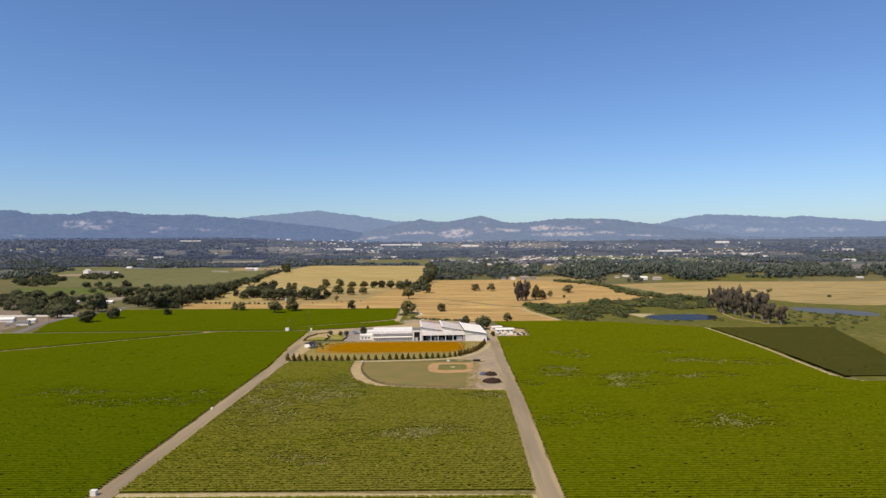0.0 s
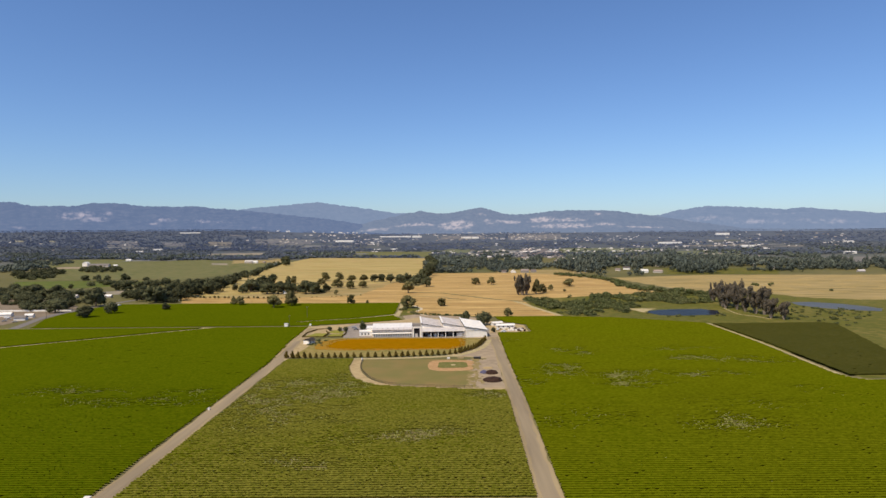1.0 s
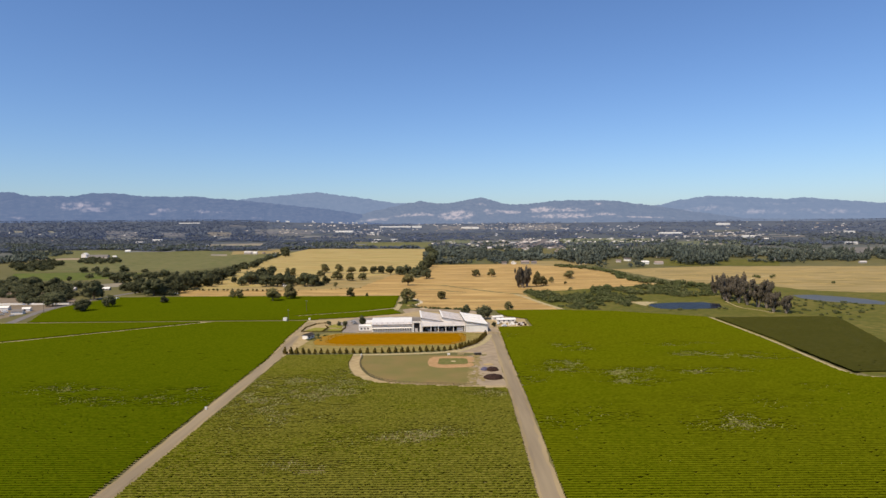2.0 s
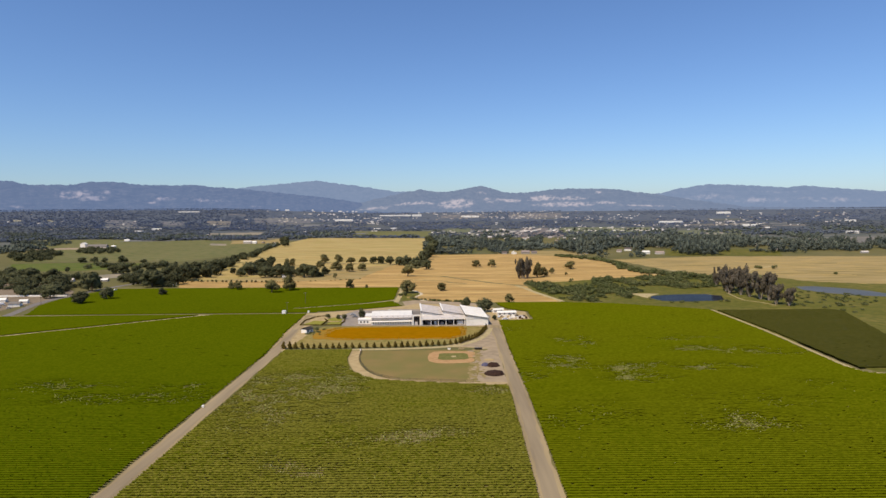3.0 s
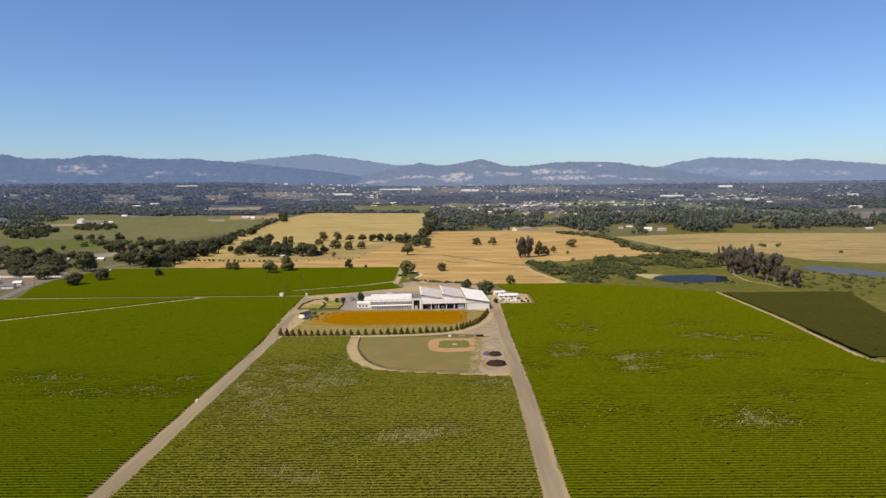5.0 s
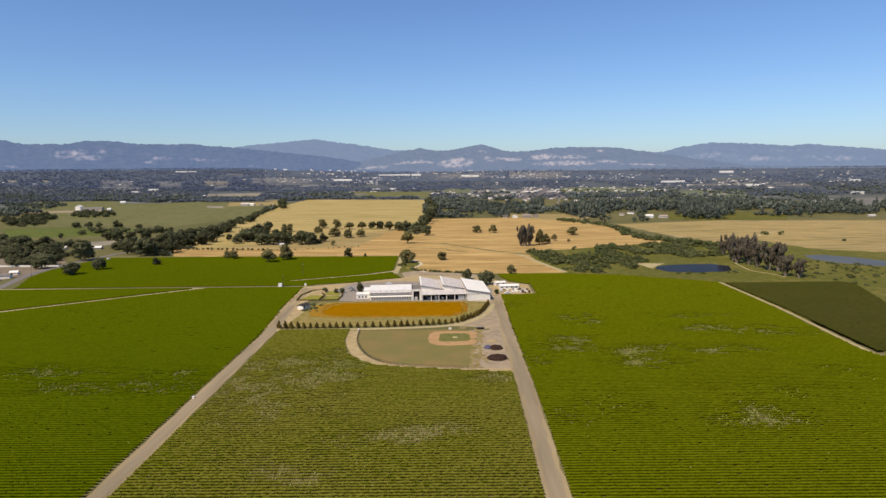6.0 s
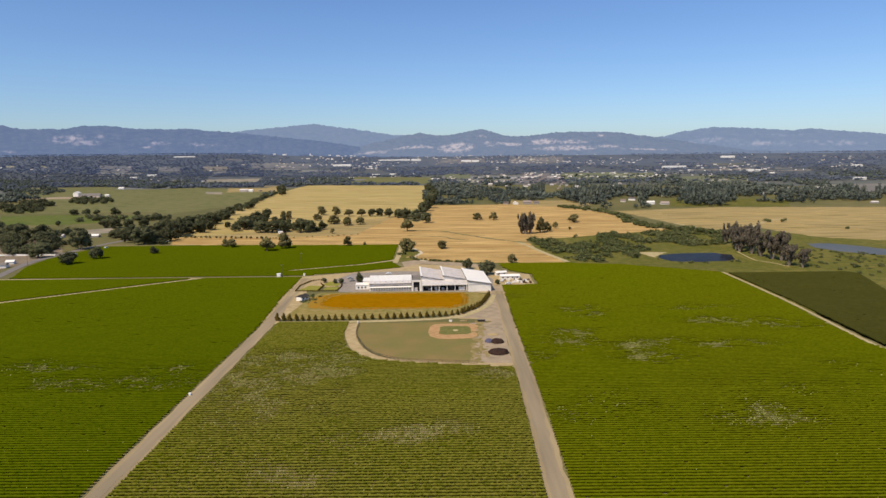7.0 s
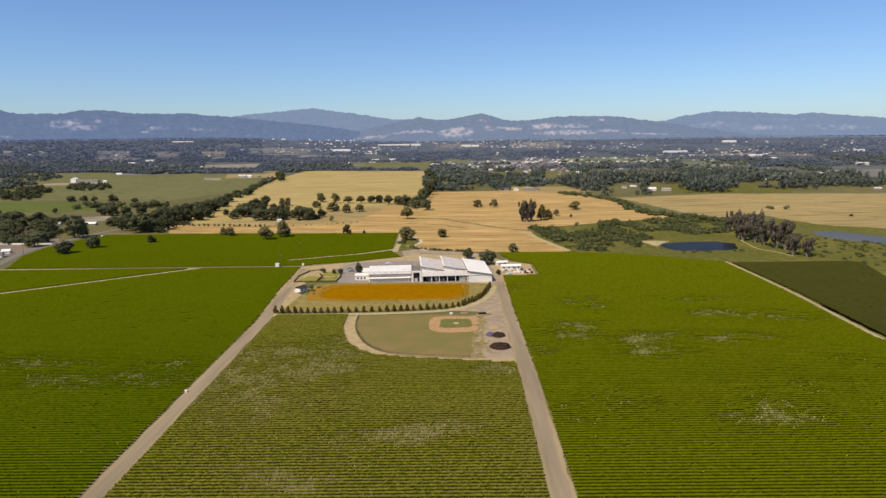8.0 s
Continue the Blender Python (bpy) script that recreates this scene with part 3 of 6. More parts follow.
sheet("meadow", [(100, 590), (150, 578), (222, 541), (222, 340), (420, 330), (640, 500), (640, 712), (470, 706), (400, 780), (320, 800), (270, 815), (170, 770), (90, 750), (88, 660)], "scrub", 0.04, "rough green pasture round the ponds", amount=2)


def windrows(name, poly, gap, mat, label, seed, amount, broad=1.0):
    """Low swaths of cut hay left by the mower."""
    rnd, verts, faces, pts = np.random.RandomState(seed), [], [], np.array(poly, float)
    for y in np.arange(pts[:, 1].min() + 4, pts[:, 1].max() - 4, gap) + rnd.uniform(-0.4, 0.4, len(np.arange(pts[:, 1].min() + 4, pts[:, 1].max() - 4, gap))) * gap:
        x = np.arange(pts[:, 0].min(), pts[:, 0].max(), 7.0)
        yy = y + amount * (vnoise(x / 130 + seed, np.full(len(x), y / 260)) - 0.5) * 2
        keep = inside(x, yy - 2, poly) & inside(x, yy + 2, poly) & (vnoise(x / 35, np.full(len(x), y / 9.0)) > 0.52)
        w, h = broad * rnd.uniform(0.5, 1.3, len(x)), rnd.uniform(0.16, 0.34, len(x))
        for i in range(len(x) - 1):
            if keep[i] and keep[i + 1]:
                k = len(verts)
                verts += [(x[j], yy[j] + s * w[j], 0.1 + (h[j] if s == 0 else 0)) for j in (i, i + 1) for s in (-1, 0, 1)]
                faces += [(k, k + 3, k + 4, k + 1), (k + 1, k + 4, k + 5, k + 2)]
    return tagged(new(name, mesh_np(name, verts, faces, M[mat])), label, "hay", kind="stuff")


windrows("hay_swaths", HAY, 11.0, "straw", "pale swaths of cut hay in a dry field", 3, 46, 2.3)
windrows("hay_swaths", GOLD, 15.0, "stubble", "darker bands of stubble in golden hay", 6, 8, 2.0)
windrows("hay_swaths", PALE, 30.0, "stubble", "darker bands across the far hay field", 9, 14, 3.2)

# vineyard floors
sheet("vineyard_floor", [(-109, -70), (-109, 534), (-430, 540), (-430, 330), (-230, -70)], "soil", 0.03, "brown soil with cover grass between vine rows")
sheet("vineyard_floor", [(-349, 543), (-118, 541), (-82, 553), (-39, 577), (-43, 604), (-54, 712), (-305, 723), (-384, 742)], "soil", 0.03, "soil under the far green vineyard")
sheet("vineyard_floor", [(-102, -70), (28, -70), (28, 322), (-30, 330), (-51, 348), (-60, 400), (-102, 402)], "soil_dry", 0.03, "brown soil with dry grass between vine rows")
sheet("vineyard_floor", [(32, -70), (200, -70), (360, 330), (222, 336), (222, 541), (148, 579), (104, 590), (44, 592), (45, 560), (36, 480), (34, 320)], "soil", 0.03, "brown soil between vine rows")
sheet("vineyard_floor", [(216.5, 345), (262, 345), (321, 527), (314, 535), (223, 538), (222, 442)], "soil", 0.03, "soil under the dark vineyard")

# roads and tracks
strip("road", [(-105.2, -70), (-105.5, 60), (-105.8, 200), (-106.6, 290), (-107.5, 400), (-112, 470), (-114, 533)], 7.0, "road", 0.12, "pale dirt farm road beside vine rows", amount=0.5)
strip("road", [(28.0, -70), (29.2, 80), (30.6, 210), (31.8, 255), (32.9, 313), (33.5, 400), (34.2, 480)], 7.4, "road", 0.12, "pale dirt farm road beside vine rows", amount=0.5, seed=2)
strip("road_middle", [(-105.2, -70), (-105.5, 60), (-105.8, 200), (-106.6, 290), (-107.5, 400), (-112, 470)], 4.6, "road_worn", 0.145, "greyer wheel-worn middle of the dirt road", amount=0.5, seed=5)
strip("road_middle", [(28.0, -70), (29.2, 80), (30.6, 210), (31.8, 255), (32.9, 313), (33.5, 400), (34.2, 470)], 4.8, "road_worn", 0.145, "greyer wheel-worn middle of the dirt road", amount=0.5, seed=6)
strip("track", [(-102, 190.5), (-40, 190), (27, 188)], 3.0, "track", 0.09, "narrow pale track across the vineyard")
strip("track", [(-440, 542), (-362, 541), (-201, 537), (-112, 536)], 3.4, "track", 0.10, "pale gravel track between two vineyards")
strip("track", [(-362, 421), (-308, 460), (-255, 498), (-202, 537)], 5.0, "track", 0.08, "narrow light path through vines")
strip("track", [(-139, 566), (-78, 593), (-50, 614)], 6.0, "track", 0.08, "narrow light path through vines")
strip("track", [(221, 541), (220, 442), (214, 350), (219, 337)], 1.9, "track", 0.10, "pale track along the dark vineyard")
strip("track", [(219, 337.5), (240, 334), (290, 331)], 1.1, "track", 0.09, "faint worn edge of a vineyard")
strip("track", [(-49, 600), (-49, 650), (-51, 712)], 4.5, "track", 0.12, "pale lane beside the far vineyard")
sheet("lawn", [(-46, 704), (-41, 690), (-32, 669), (-29, 655), (-33, 640), (-35, 627), (-33, 615), (-46, 606), (-46, 650)], "scrub", 0.145, "rough olive grass beside a footpath", amount=0.8)
strip("track", [(-40, 690), (-31, 670), (-27.5, 655), (-31, 640), (-33, 627), (-29, 616), (-20, 607)], 3.0, "path_pale", 0.17, "curved pale footpath")
strip("road", [(-368, 500), (-376, 545), (-396, 620), (-396, 690), (-388, 750), (-376, 790)], 8.0, "asphalt", 0.12, "grey country road beside trees")
sheet("parking_lot", [(-402, 560), (-398, 660), (-470, 680), (-520, 600), (-470, 545), (-384, 540)], "yard_brown", 0.07, "bare dirt yard of a farm")

strip("ditch", [(-52, 838), (-28, 832), (-7, 824), (4, 809), (30, 774), (54, 745), (80, 721), (91, 712)], 5.5, "soil", 0.16, "shallow ditch with darker grass across hay", "ditch", amount=0.9)
strip("ditch", [(-50, 786), (-7, 771), (4, 753), (22, 743)], 4.0, "soil", 0.16, "faint dark line of uncut grass", "ditch", amount=0.9)

strip("track", [(203, 1141), (236, 1065), (252, 1010), (249, 900), (268, 822)], 5.0, "track", 0.15, "pale worn margin of a hay field")
strip("track", [(303, 880), (320, 815), (333, 793), (362, 810), (403, 857), (433, 893), (470, 923)], 4.5, "track", 0.15, "pale farm track into a hay field")
strip("track", [(76, 720), (84, 690), (90, 660), (98, 628), (106, 596)], 5.0, "track", 0.15, "pale worn margin of a hay field")
strip("track", [(279, 643), (273, 598), (280, 581), (286, 562)], 1.4, "track", 0.12, "narrow pale path along a bank")

# winery yard
sheet("yard", [(-117, 400), (-102, 404), (-97, 432), (-100, 470), (-104, 486), (-96, 500), (-83, 502), (-69, 480), (14, 478), (27, 474), (22, 448), (16, 432), (6, 418), (-3, 408), (20, 404), (28, 380), (36, 380), (40, 490), (64, 500), (64, 540), (46, 552), (32, 574), (-28, 592), (-42, 577), (-82, 556), (-120, 540)], "dirt", 0.06, "beige dirt yard round the winery", amount=0.5)
sheet("yard", [(-90, 528), (-83, 500), (-80, 482), (-60, 482), (16, 478), (30, 480), (34, 520), (28, 545), (-40, 560), (-80, 553)], "gravel", 0.115, "grey gravel court behind the winery", amount=0.4)
sheet("lawn", [(-102, 408), (-60, 408), (-26, 411), (0, 417), (9, 426), (16, 436), (21, 450), (25, 470), (10, 480), (-60, 481), (-92, 480), (-98, 468), (-99, 440)], "verge", 0.10, "dry grass verge round a flower field", amount=0.4)
sheet("flower_field", [(-82, 440), (-66, 435), (-30, 435), (0, 436), (8, 446), (9, 460), (6, 473), (-40, 474.5), (-76, 473), (-83, 464), (-85, 450)], "poppy", 0.20, "dense orange flower field", step=1.6, amount=0.75)
sheet("flower_field", [(-92, 436), (-70, 430), (-30, 431), (2, 432), (11.5, 444), (12.5, 460), (10, 476), (-40, 477), (-82, 477), (-94, 466), (-95, 450)], "flower_edge", 0.16, "thin orange flowers mixed with dry grass", step=1.8, amount=0.85)
strip("track", [(-104, 401), (-60, 401.5), (-26, 403.5), (2, 409), (14, 420), (22, 434), (27, 450), (30, 468)], 4.0, "track", 0.13, "pale track along a row of shrubs")

sheet("yard", [(-43, 604), (-32, 613), (-12, 604), (14, 596), (26, 588), (28, 575), (-26, 593), (-40, 578)], "dirt_grey", 0.07, "bare pinkish dirt lot behind the winery", amount=0.8)

# ball field
strip("track", [(-57.2, 398), (-55.6, 376), (-48.8, 351.5), (-40.0, 337.6), (-29.4, 330.6), (-10, 326), (12, 323.2), (29, 321.8)], 6.0, "dirt", 0.105, "curved pale warning track of a ball field")
sheet("outfield", [(-53.4, 398), (-51.9, 377), (-46.4, 358), (-39.6, 344), (-31, 335), (-18, 330), (12, 326), (12, 345), (14, 366), (16, 396), (0, 399)], "lawn", 0.09, "dry olive outfield turf", step=1.5, amount=0.8)
sheet("infield", [(-9, 394), (0, 395), (13, 394), (15.6, 391), (15, 380), (14, 369), (11, 366), (0, 364.5), (-7, 365.5), (-11.4, 370), (-12.5, 378), (-12, 389)], "clay", 0.145, "reddish clay of a small baseball infield", step=2, amount=0.25)
sheet("infield", [(-6, 388), (-4, 389.5), (9, 389.5), (11, 387), (11.5, 376), (9, 373.5), (-4, 372.5), (-6.5, 375)], "infield", 0.18, "olive turf square inside the clay", step=2, amount=0.15)
sheet("yard", [(11, 326), (29, 323), (30, 404), (17, 402), (15, 380), (13, 350)], "dirt_grey", 0.08, "bare dirt beside the ball field", amount=0.4)
sheet("yard", [(28, 404), (2, 409), (16, 424), (24, 440), (29, 468), (31, 500), (38, 500), (36, 440), (34, 404)], "dirt_grey", 0.085, "packed grey dirt beside the flower field", amount=0.5)
sheet("worn_turf", [(9, 327), (13, 327), (16, 350), (18, 372), (19.5, 400), (14, 400), (12, 372), (10, 350)], "worn", 0.112, "thin worn turf at the outfield's edge", step=2, amount=0.9)
rnd = random.Random(8)
for k in range(44):
    # ragged turf where the outfield wears away into bare dirt
    y = 328 + 70 * k / 44 + rnd.uniform(-2, 2)
    x, w, d = 12.5 + 4.5 * (y - 326) / 74 + rnd.gauss(0.3, 2.2), rnd.uniform(0.5, 2.6), rnd.uniform(0.8, 3.4)
    sheet("worn_turf", [(x + w * math.cos(a) * rnd.uniform(0.6, 1.25), y + d * math.sin(a) * rnd.uniform(0.6, 1.25)) for a in [2 * math.pi * i / 11 for i in range(11)]], ("lawn", "worn", "dirt_grey", "lawn")[k % 4], 0.115 + 0.001 * k, "worn patch where turf meets bare dirt", step=1.2, amount=0.4)

# ponds
for name, pts, label in (("pond", [(192, 612), (198, 625), (210, 632), (232, 636), (254, 635), (264, 622), (258, 600), (250, 592), (219, 587), (198, 592)], "dark blue farm pond with bare banks"),
                         ("reservoir", [(364, 660), (370, 686), (392, 688), (412, 668), (425, 645), (427, 624), (414, 606), (388, 618), (373, 638)], "grey-blue reservoir among dry fields")):
    sheet(name + "_bank", [(sum(p[0] for p in pts) / len(pts) + (x - sum(p[0] for p in pts) / len(pts)) * 1.1, sum(p[1] for p in pts) / len(pts) + (y - sum(p[1] for p in pts) / len(pts)) * 1.1) for x, y in pts], "scrub", 0.12, "dry grassy bank of the water", step=5, amount=1)
    bm = bmesh.new()
    prism(bm, [tuple(p) for p in rough_edge(pts, 4, 0.8, 5)], -0.05, 0.18)
    tagged(new(name, mesh_of(name, bm, M["water" if name == "pond" else "water_grey"])), label, "water", kind="structure")
sheet("pond_shore", [(182, 645), (211, 641), (200, 629), (192, 618), (190, 611)], "track", 0.2, "pale yellow dry shore of the pond", step=4, amount=0.6)


# ---- hills round the valley ----
def hills(name, radius, depth, profile, mat, label, seed, dry=()):
    """A range on an arc: heights by degrees from straight ahead, falling to the plain in front.
    dry: bare grass slopes as degrees, share of the height, and their spreads and strength."""
    az, high = [p[0] for p in profile], [p[1] for p in profile]
    a = np.arange(az[0], az[-1] + 0.01, 0.11)
    a = a[(np.abs(a) < 42) | (np.arange(len(a)) % 24 == 0) | (a == a[-1])]
    rows = 44
    k = np.linspace(0, 1, rows)
    A, K = np.meshgrid(a, k)
    H = np.interp(A, az, high) - 6.0
    H = H + (vnoise(A * 1.7 + seed, A * 0 + 4) - 0.5) * 4.0 + (vnoise(A * 5.1 + seed, A * 0 + 9) - 0.5) * 6.0 + (vnoise(A * 13.0 + seed, A * 0 + 2) - 0.5) * 3.5
    # spurs and gullies that run down from the crest
    warp = A + 0.9 * (vnoise(A * 0.8 + seed, K * 2.0) - 0.5)
    spur = 1 - np.abs(2 * vnoise(warp * 0.75 + seed, K * 0.8 + seed) - 1)
    fine = 1 - np.abs(2 * vnoise(warp * 2.1 + seed * 2, K * 2.2 + seed) - 1)
    body = 0.30 + 0.48 * spur + 0.22 * fine
    up = K ** 0.9 * (body * (1 - K ** 1.6) + K ** 1.6)
    Rr = radius + depth * K
    z = 68 + (H - 68) * up - 4.0 * (K < 0.01)
    v = np.stack((Rr * np.sin(np.radians(A)), Rr * np.cos(np.radians(A)), z), -1).reshape(-1, 3)
    n = len(a)
    i, j = np.meshgrid(np.arange(rows - 1), np.arange(n - 1), indexing="ij")
    f = np.stack((i * n + j, i * n + j + 1, (i + 1) * n + j + 1, (i + 1) * n + j), -1).reshape(-1, 4)
    me = mesh_np(name, v, f, M[mat], True)
    share = np.zeros_like(A)
    for c, h, sc, sh, power in dry:
        share = np.maximum(share, power * np.exp(-((A - c) / sc) ** 2 - ((up - h) / sh) ** 2))
    broken = vnoise(A * 3.1 + seed, up * 8 + A * 2) * 0.5 + vnoise(A * 11.0 - up * 14, up * 17 + A * 5 + seed) * 0.5
    share = np.clip((share * (0.25 + 1.5 * broken) - 0.30) * 3.2, 0, 1)
    me.attributes.new("dry_slope", "FLOAT", "POINT").data.foreach_set("value", share.ravel().astype(np.float32))
    return tagged(new(name, me), label, "hills", kind="structure")


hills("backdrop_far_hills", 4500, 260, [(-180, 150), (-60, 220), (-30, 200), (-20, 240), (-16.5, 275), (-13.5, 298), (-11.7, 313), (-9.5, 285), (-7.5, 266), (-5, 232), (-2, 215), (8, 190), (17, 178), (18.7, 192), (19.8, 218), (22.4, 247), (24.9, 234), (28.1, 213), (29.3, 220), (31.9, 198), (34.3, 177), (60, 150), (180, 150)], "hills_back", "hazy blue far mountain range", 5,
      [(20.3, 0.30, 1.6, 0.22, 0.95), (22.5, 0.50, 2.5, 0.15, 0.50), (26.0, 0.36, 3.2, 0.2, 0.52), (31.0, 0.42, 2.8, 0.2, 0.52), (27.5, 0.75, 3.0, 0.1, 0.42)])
hills("backdrop_west_hills", 4150, 400, [(-180, 120), (-60, 240), (-38, 270), (-34.8, 287), (-33.5, 266), (-30.9, 268), (-29.4, 288), (-27.8, 289), (-25.8, 270), (-22, 270), (-18, 246), (-14, 212), (-10, 172), (-6, 125), (-2, 72)], "hills_west", "wooded western hills with painted blue haze", 9,
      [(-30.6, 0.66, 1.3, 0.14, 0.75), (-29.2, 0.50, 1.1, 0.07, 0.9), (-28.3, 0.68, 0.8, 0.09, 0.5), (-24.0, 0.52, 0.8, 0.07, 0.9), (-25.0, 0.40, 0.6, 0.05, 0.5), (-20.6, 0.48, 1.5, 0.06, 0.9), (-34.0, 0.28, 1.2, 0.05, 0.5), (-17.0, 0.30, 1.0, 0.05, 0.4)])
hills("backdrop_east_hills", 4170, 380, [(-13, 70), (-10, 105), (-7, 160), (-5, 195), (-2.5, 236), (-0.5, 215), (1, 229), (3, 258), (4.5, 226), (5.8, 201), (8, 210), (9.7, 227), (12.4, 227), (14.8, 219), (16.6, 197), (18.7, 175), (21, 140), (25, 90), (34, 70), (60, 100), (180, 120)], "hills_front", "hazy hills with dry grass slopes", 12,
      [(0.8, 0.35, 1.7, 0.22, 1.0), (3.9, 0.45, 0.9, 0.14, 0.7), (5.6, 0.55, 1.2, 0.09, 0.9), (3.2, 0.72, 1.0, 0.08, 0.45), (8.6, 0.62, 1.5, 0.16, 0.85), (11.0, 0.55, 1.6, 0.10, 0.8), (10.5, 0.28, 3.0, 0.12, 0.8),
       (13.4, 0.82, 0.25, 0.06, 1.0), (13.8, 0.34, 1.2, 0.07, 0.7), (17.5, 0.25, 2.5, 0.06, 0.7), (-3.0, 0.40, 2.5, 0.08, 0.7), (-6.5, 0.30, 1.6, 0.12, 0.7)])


# ---- trees ----
ICO = bmesh.new()
bmesh.ops.create_icosphere(ICO, subdivisions=1, radius=1.0)
ICO.verts.ensure_lookup_table()
ICO_V = np.array([v.co[:] for v in ICO.verts])
ICO_F = np.array([[v.index for v in f.verts] for f in ICO.faces])
ICO.free()


OCT_V = np.array(((1, 0, 0), (-1, 0, 0), (0, 1, 0), (0, -1, 0), (0, 0, 1), (0, 0, -0.7)), float)
OCT_F = np.array(((0, 2, 4), (2, 1, 4), (1, 3, 4), (3, 0, 4), (2, 0, 5), (1, 2, 5), (3, 1, 5), (0, 3, 5)))


def blobs(centres, radii, rnd, rough=0.25, base=(ICO_V, ICO_F)):
    """Uneven lumps: points and triangles."""
    n = len(centres)
    ball, sides = base
    v = ball[None] * (1 + rough * (rnd.rand(n, len(ball), 1) * 2 - 1)) * np.asarray(radii)[:, None, :] + np.asarray(centres)[:, None, :]
    f = sides[None] + (np.arange(n) * len(ball))[:, None, None]
    return v.reshape(-1, 3), f.reshape(-1, 3)


def leaf_tris(centres, radii, count, size, rnd):
    """Leaf sprays scattered over lumps: two bent triangles each."""
    n = len(centres) * count
    d = rnd.normal(size=(n, 3))
    d /= np.linalg.norm(d, axis=1)[:, None]
    c = np.repeat(np.asarray(centres), count, 0)
    r = np.repeat(np.asarray(radii), count, 0)
    p = c + d * r * (0.85 + 0.4 * rnd.rand(n, 1))
    a = np.cross(d, rnd.normal(size=(n, 3)))
    a /= np.linalg.norm(a, axis=1)[:, None]
    b = np.cross(d, a) + d * rnd.uniform(-0.7, 0.7, (n, 1))
    s = size * rnd.uniform(0.6, 1.4, (n, 1))
    v = np.stack((p - a * s, p - b * s * 0.7, p + a * s, p + b * s * 0.8 + d * s * 0.3), 1).reshape(-1, 3)
    k = np.arange(n)[:, None] * 4
    f = np.concatenate((k + [0, 1, 2], k + [0, 2, 3]), 0)
    return v, f


def crown_mesh(name, centres, radii, mat, seed, count=46, size=0.05):
    rnd = np.random.RandomState(seed)
    v1, f1 = blobs(centres, np.asarray(radii) * 0.86, rnd)
    v2, f2 = leaf_tris(centres, radii, count, size, rnd)
    return mesh_np(name, np.concatenate((v1, v2)), np.concatenate((f1, f2 + len(v1))), M[mat])


def trunk_mesh(name, limbs, mat):
    """Tapered limbs: (start, end, radius at start, radius at end)."""
    bm = bmesh.new()
    for a, b, r0, r1 in limbs:
        a, b = Vector(a), Vector(b)
        q = (b - a).to_track_quat("Z", "Y").to_matrix()
        ra = [bm.verts.new(a + q @ Vector((r0 * math.cos(t), r0 * math.sin(t), 0))) for t in [k * math.pi / 3 for k in range(6)]]
        rb = [bm.verts.new(b + q @ Vector((r1 * math.cos(t), r1 * math.sin(t), 0))) for t in [k * math.pi / 3 for k in range(6)]]
        for i in range(6):
            bm.faces.new((ra[i], ra[(i + 1) % 6], rb[(i + 1) % 6], rb[i]))
        bm.faces.new(rb)
    return mesh_of(name, bm, M[mat])


def oak_meshes(seed, leaves="oak"):
    """A broad valley oak of height 1 and width 1."""
    rnd = np.random.RandomState(seed)
    c, r = [], []
    for i in range(18):
        t, h = rnd.uniform(0, 2 * math.pi), rnd.uniform(0.0, 1.0)
        w = 0.35 * math.sqrt(max(0.08, 1 - (h * 1.6 - 0.6) ** 2)) * rnd.uniform(0.5, 1.05)
        c.append((w * math.cos(t), w * math.sin(t), 0.22 + 0.58 * h))
        k = rnd.uniform(0.13, 0.21)
        r.append((k, k, k * rnd.uniform(0.75, 1.0)))
    limbs = [((0, 0, -0.02), (0.01, 0, 0.26), 0.045, 0.033)]
    limbs += [((0.01, 0, 0.24), tuple(c[i]), 0.026, 0.008) for i in range(0, 15, 3)]
    return trunk_mesh("trunk", limbs, "bark"), crown_mesh("crown", c, r, leaves, seed + 50, 50, 0.042)


def gum_meshes(seed):
    """A tall eucalyptus with open, upright foliage; height 1 and width 1."""
    rnd = np.random.RandomState(seed)
    c, r, limbs = [], [], []
    for s in range(5):
        t = s * 1.26 + rnd.uniform(-0.4, 0.4)
        top = Vector((0.37 * math.cos(t), 0.37 * math.sin(t), rnd.uniform(0.62, 0.94)))
        limbs.append(((0.02 * math.cos(t), 0.02 * math.sin(t), -0.02), tuple(top), 0.035, 0.008))
        for i in range(7):
            q = top * rnd.uniform(0.30, 1.05) ** 0.8
            c.append((q.x + rnd.uniform(-0.13, 0.13), q.y + rnd.uniform(-0.13, 0.13), min(q.z, 0.9)))
            k = rnd.uniform(0.06, 0.105)
            r.append((k, k, k * rnd.uniform(1.1, 1.9)))
    return trunk_mesh("trunk", limbs, "bark_pale"), crown_mesh("crown", c, r, "gum", seed + 70, 75, 0.034)


def cone_meshes(seed):
    """A small dense cone-shaped shrub tree; height 1 and width 1."""
    rnd = np.random.RandomState(seed)
    c, r = [], []
    for i in range(7):
        h = i / 6
        for s in range(4 if i < 4 else 2 if i < 6 else 1):
            t, w = rnd.uniform(0, 6.28), 0.24 * math.sqrt(1 - 0.98 * h) * rnd.uniform(0.7, 1.1)
            c.append((w * math.cos(t), w * math.sin(t), 0.20 + 0.68 * h))
            k = 0.25 * (1 - 0.55 * h)
            r.append((k, k, 0.13))
    return trunk_mesh("trunk", [((0, 0, -0.02), (0, 0, 0.5), 0.04, 0.02)], "bark"), crown_mesh("crown", c, r, "cypress", seed + 90, 26, 0.06)


PROTO = {}


